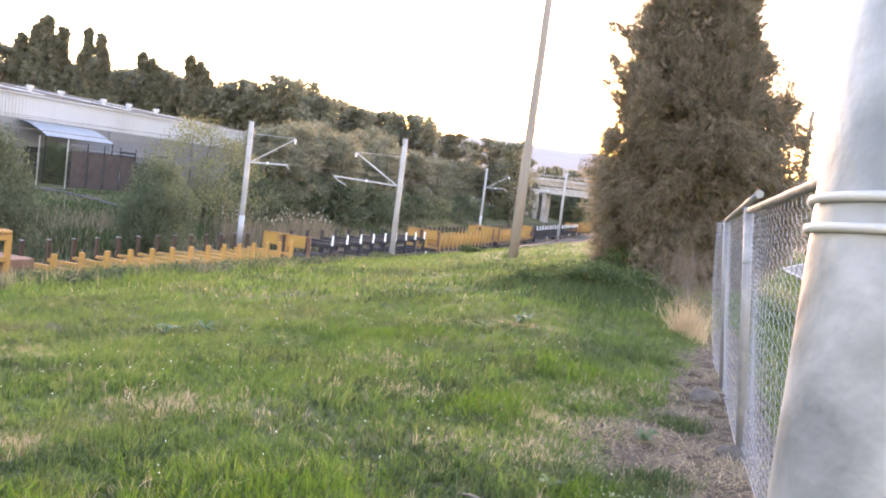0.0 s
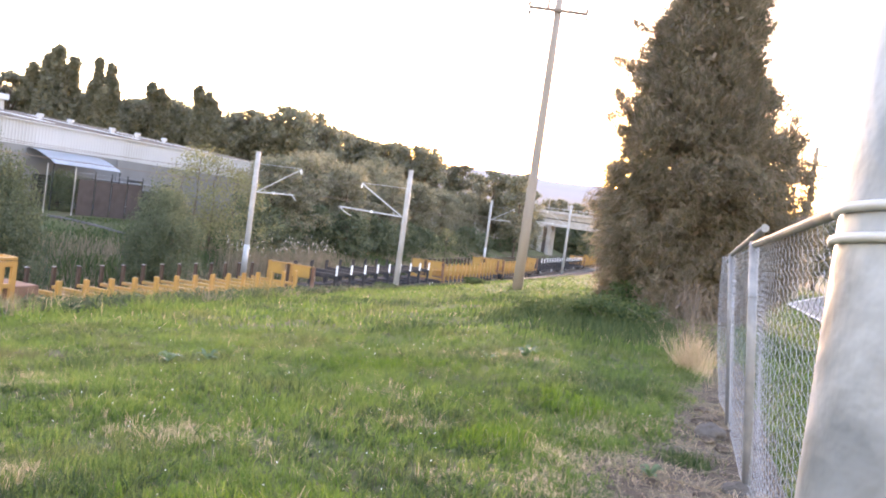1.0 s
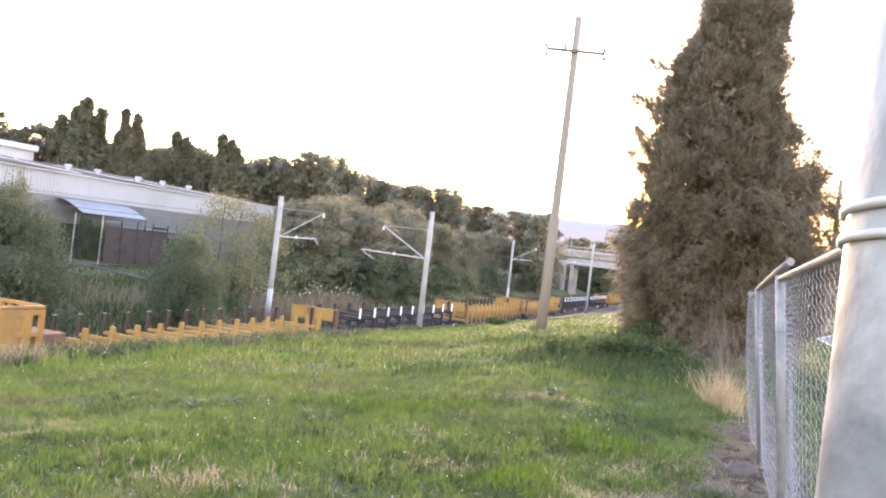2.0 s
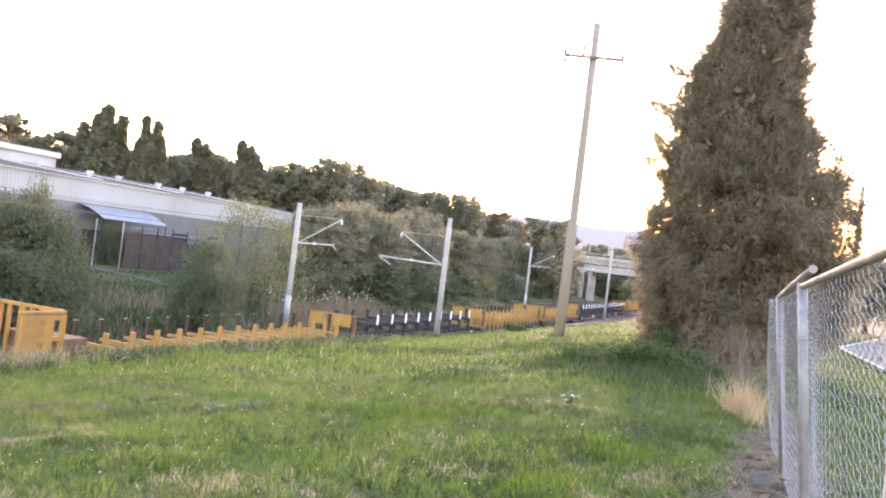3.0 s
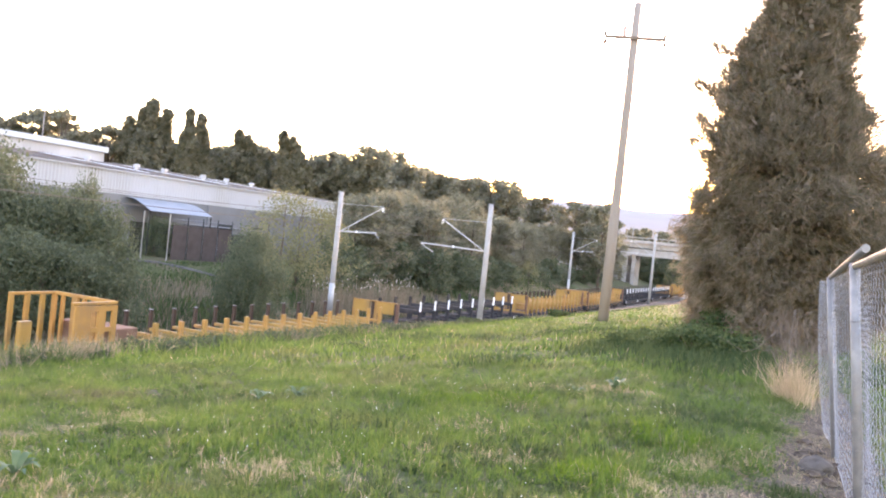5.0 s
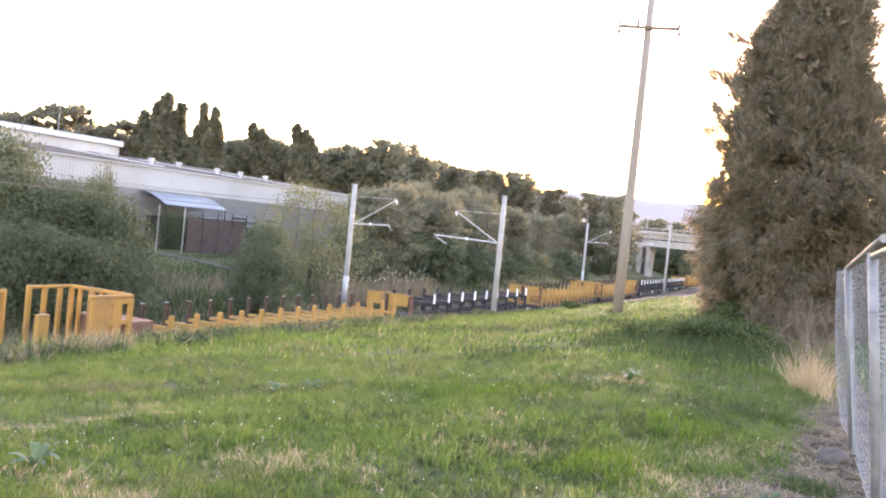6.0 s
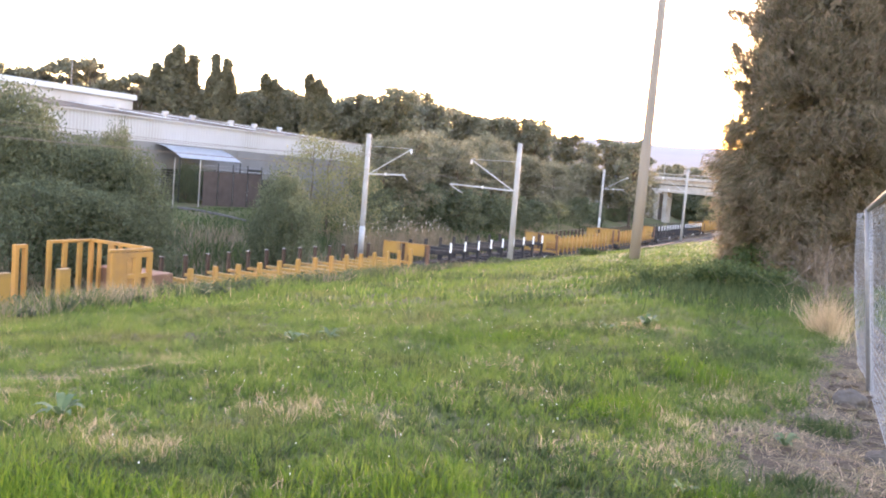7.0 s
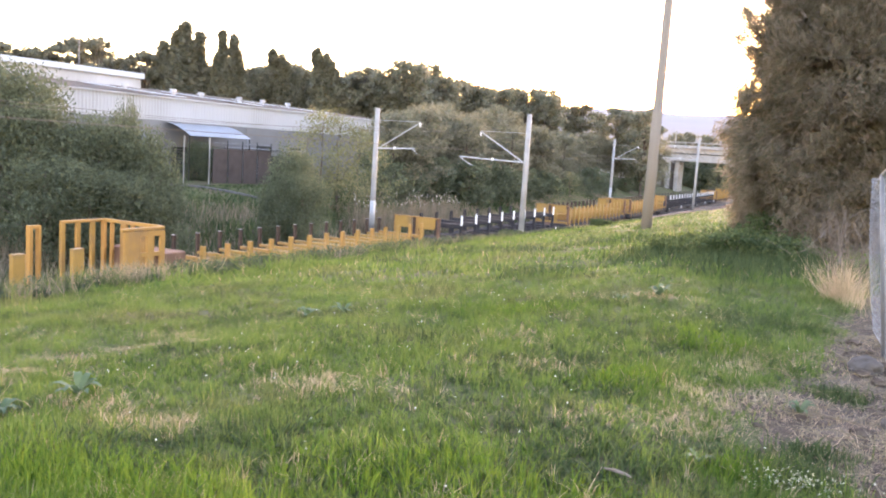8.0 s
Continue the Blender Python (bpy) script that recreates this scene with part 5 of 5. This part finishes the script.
# bare strip along the fence: litter of flattened stalks
n = 60000
l, s = rg.uniform(-1.5, 0.95, n), rg.uniform(2.0, 14, n)
x, y = C16 * l - S16 * s, S16 * l + C16 * s
k = (l > mulch_edge(s) - 0.5 * rg.uniform(0, 1, n) ** 2) & (soft_noise(x, y, 2.6, 1.0) > rg.uniform(-1.1, 0.5, n))
x, y = x[k], y[k]
k = rg.uniform(0, 1, len(x)) < 0.38
blades("flattened_straw", x[k], y[k], rg.uniform(0.01, 0.06, k.sum()), M["straw"], 3.2, 0.0024, 14, "flattened pale stalks on the bare strip")
blades("grey_litter", x[~k], y[~k], rg.uniform(0.01, 0.06, (~k).sum()), M["dead"], 2.8, 0.003, 16, "grey-brown dead litter on the bare strip")
n = 11000
which = rg.integers(0, len(BARE), n)
cx, cy, rx, ry = np.array(BARE)[which].T
x, y = cx + rx * rg.normal(0, 0.75, n), cy + ry * rg.normal(0, 0.9, n)
blades("trampled_straw", x, y, rg.uniform(0.01, 0.05, n), M["straw"], 2.4, 0.0028, 19, "trampled pale straw on the worn patches")
# green tufts on the bare strip
n = 2600
c = rg.integers(0, 5, n)
cx, cy = np.array(((1.39, 4.97), (2.03, 6.67), (1.18, 4.5), (2.5, 9.4), (1.2, 4.55))).T
x, y = cx[c] + rg.normal(0, 0.13, n), cy[c] + rg.normal(0, 0.11, n)
blades("strip_tufts", x, y, rg.uniform(0.03, 0.13, n), M["weed"], 0.7, 0.004, 20, "small green tufts on the bare strip")
# tall dry tuft
n = 800
a, d = rg.uniform(0, math.tau, n), np.abs(rg.normal(0, 0.3, n))
x, y = 3.52 + 0.42 * d * np.cos(a), 11.9 + 1.5 * d * np.sin(a)
blades("dry_tussock", x, y, rg.uniform(0.25, 0.72, n), M["straw"], 0.62, 0.0036, 15, "tall straw-coloured dry tussock beside the fence")
# clover heads
n = 1300
x, y = scatter(n, 3.5, 15, 0.6)
k = (spots(x, y, ((-2.2, 9.2, 1.6, 1.0), (-0.6, 10.5, 1.5, 1.0), (-3.0, 6.2, 1.2, 0.5), (-0.9, 6.6, 0.8, 0.4), (0.9, 8.6, 0.8, 0.6))) + 0.12 > rg.uniform(0, 1.1, n)) & meadow(x, y)
x, y = x[k], y[k]
q = leaf_cards(rg, np.stack([x, y, ground_z(x, y) + rg.uniform(0.07, 0.15, len(x))], 1), np.full(len(x), 0.004), 6, 0.005)
tagged(quads("clover_heads", q, M["flower"]), "small white clover heads scattered in the grass", "flowers", kind="stuff")
n = 110
x, y = rg.normal(1.12, 0.13, n), rg.normal(4.27, 0.08, n)
q = leaf_cards(rg, np.stack([x, y, ground_z(x, y) + rg.uniform(0.04, 0.12, n)], 1), np.full(n, 0.008), 6, 0.0036)
tagged(quads("white_weed_flowers", q, M["dock_flower"]), "cluster of small white weed flowers", "flowers", kind="stuff")


def weed_mound(x, y, w, h, seed, mat="weed"):
    r = np.random.default_rng(seed)
    cs = [(w * r.normal(0, 0.45), w * r.normal(0, 0.35), h * r.uniform(0.1, 0.8)) for k in range(60)]
    t = thing("weed_clump", Matrix.Translation((x, y, float(ground_z(x, y)))), "low dark green weedy clump in the meadow", "weeds", "weed clumps")
    q = leaf_cards(r, cs, [0.25 * w] * 60, 34, 0.04, 0.6)
    q[:, :, 2] = np.clip(q[:, :, 2], 0.0, None)
    quads("foliage", q, M[mat], t)
    bm = bmesh.new()
    for c in cs[:14]:
        tube(bm, [(c[0] * 0.3, c[1] * 0.3, -0.03), (c[0] * 0.7, c[1] * 0.7, c[2] * 0.6), c], [0.012, 0.008, 0.003], 5)
    part("stems", bm, M["twig"], t)


for i, (az, d, w, h) in enumerate(((9.7, 17.2, 1.0, 0.75), (10.6, 17.0, 0.8, 0.7), (8.3, 18.2, 0.5, 0.35), (11.6, 17.4, 0.6, 0.4), (7.6, 19.5, 0.6, 0.26), (6.0, 17.5, 0.8, 0.28), (12.6, 19.0, 0.7, 0.4), (10.6, 21.0, 0.8, 0.4), (11.6, 20.8, 0.7, 1.0), (-5.2, 38, 0.5, 0.35), (1.0, 41, 0.6, 0.35))):
    weed_mound(*polar(az, d), w, h, 200 + i)


def dock(x, y, size, seed):
    """Broad-leaved weed: a rosette of bent leaves."""
    r = np.random.default_rng(seed)
    t = thing("dock_weed", Matrix.Translation((x, y, float(ground_z(x, y)))), "broad-leaved green dock weed in the grass", "weeds", "dock weeds")
    for k in range(9):
        a = k * 2.4 + r.uniform(-0.3, 0.3)
        L, wd, up = size * r.uniform(0.7, 1.1), size * 0.16, size * r.uniform(0.35, 0.8)
        u, n = Vector((math.cos(a), math.sin(a), 0)), Vector((-math.sin(a), math.cos(a), 0))
        bm = bmesh.new()
        rows = []
        for j in range(6):
            f = j / 5
            c = u * (L * f) + Vector((0, 0, up * math.sin(f * 2.3) + 0.01))
            ww = wd * math.sin(math.pi * (0.08 + 0.9 * f))
            rows.append([bm.verts.new(c - n * ww + Vector((0, 0, 0.2 * ww))), bm.verts.new(c), bm.verts.new(c + n * ww + Vector((0, 0, 0.2 * ww)))])
        for p, q in zip(rows, rows[1:]):
            bm.faces.new((p[0], p[1], q[1], q[0]))
            bm.faces.new((p[1], p[2], q[2], q[1]))
        part("leaf", bm, M["dock"], t, smooth=True)


for i, (x, y, sz) in enumerate(((-3.67, 5.4, 0.2), (-3.85, 4.8, 0.17), (1.0, 11.0, 0.22), (0.5, 10.6, 0.16), (0.7, 4.6, 0.1), (-3.4, 9.6, 0.2), (-3.0, 9.9, 0.18), (1.55, 5.9, 0.12))):
    dock(x, y, sz, 300 + i)


bm = bmesh.new()
tube(bm, [(-0.08, 0.04, 0.0), (-0.02, 0.0, 0.012), (0.04, -0.02, 0.006), (0.075, -0.04, 0.0)], [0.005, 0.01, 0.009, 0.004], 7)
scrap = part("wood_scrap", bm, M["twig"], None, "short brown weathered piece of wood in the grass")
tagged(scrap, category="wood")
scrap.location = (0.25, 4.3, float(ground_z(0.25, 4.3)) + 0.05)


def dead_vines():
    t = thing("dead_vine", None, "tangle of bare dead vine stems over the fence end", "vine")
    r = random.Random(3)
    for k in range(80):
        a0 = r.uniform(12.3, 17.5)
        p = fence_pt(a0, 0.0) + F_SIDE * r.uniform(-0.5, 0.2)
        pts = [p + Vector((0, 0, -0.05))]
        drift = Vector((r.uniform(-0.25, 0.15), r.uniform(-0.3, 0.3), 0))
        n = r.randint(5, 8)
        for i in range(1, n):
            pts.append(p + drift * i * 0.55 + Vector((r.gauss(0, 0.17), r.gauss(0, 0.17), (i * 0.3 if i < 4 else 1.5 - 0.1 * i) * r.uniform(0.55, 1.2))))
        rr = r.uniform(0.003, 0.008)
        bm = bmesh.new()
        tube(bm, pts, [rr * (1 - 0.8 * i / n) for i in range(n)], 5)
        part("stem", bm, M["bark" if k % 3 else "twig"], t)


dead_vines()


def fallen_stem(x, y, turn, length, seed):
    r = random.Random(seed)
    bm = bmesh.new()
    u = Vector((math.cos(turn), math.sin(turn), 0))
    n = Vector((-u.y, u.x, 0))
    bend = r.uniform(-0.35, 0.35)
    pts = []
    for i in range(7):
        f = i / 6
        p = Vector((x, y, 0)) + u * length * f + n * length * bend * f * f
        p.z = float(ground_z(p.x, p.y)) + 0.012 + 0.09 * length * math.sin(math.pi * f) * r.uniform(0.2, 1)
        pts.append(p)
    tube(bm, pts, [0.0036 - 0.0004 * i for i in range(7)], 5)
    tagged(part("fallen_stem", bm, M["dead"], None, "pale dead stem lying on the bare earth"), category="stem", group="fallen stems by the fence")


for i in range(110):
    s = rt.uniform(2.8, 11)
    p = at(rt.uniform(float(mulch_edge(s)), 0.65), s)
    fallen_stem(p.x, p.y, rt.uniform(0, 6.28), rt.uniform(0.15, 0.7), 900 + i)


def clod(x, y, s, seed):
    bm = bmesh.new()
    bmesh.ops.create_icosphere(bm, subdivisions=2, radius=s)
    for v in bm.verts:
        v.co *= 1 + 0.55 * noise.noise(v.co / s * 1.6 + Vector((seed, 0, 0)))
        v.co.z *= 0.5
    ob = part("earth_clod", bm, M["mulch"], None, "lump of dry brown earth on the bare strip")
    ob.location = (x, y, float(ground_z(x, y)) + s * 0.15)
    tagged(ob, category="earth", group="clods by the fence")


for i in range(60):
    s = rt.uniform(2.6, 11)
    l = rt.uniform(float(mulch_edge(s)) + 0.1, 0.75)
    p = at(l, s)
    clod(p.x, p.y, rt.choice((0.015, 0.02, 0.03, 0.04, 0.07)), i)


def far_power_pole():
    x, y = polar(22.2, 45)
    t = thing("distant_power_pole", Matrix.Translation((x, y, -0.3)), "dark timber power pole beyond the tree", "power pole")
    part("pole", rod(bmesh.new(), (0, 0, 0), (0, 0, 8.2), 0.14, 0.11, 10), M["timber"], t)
    part("crossarm", box(bmesh.new(), -0.7, -0.05, 7.2, 0.7, 0.05, 7.32), M["timber"], t)


far_power_pole()
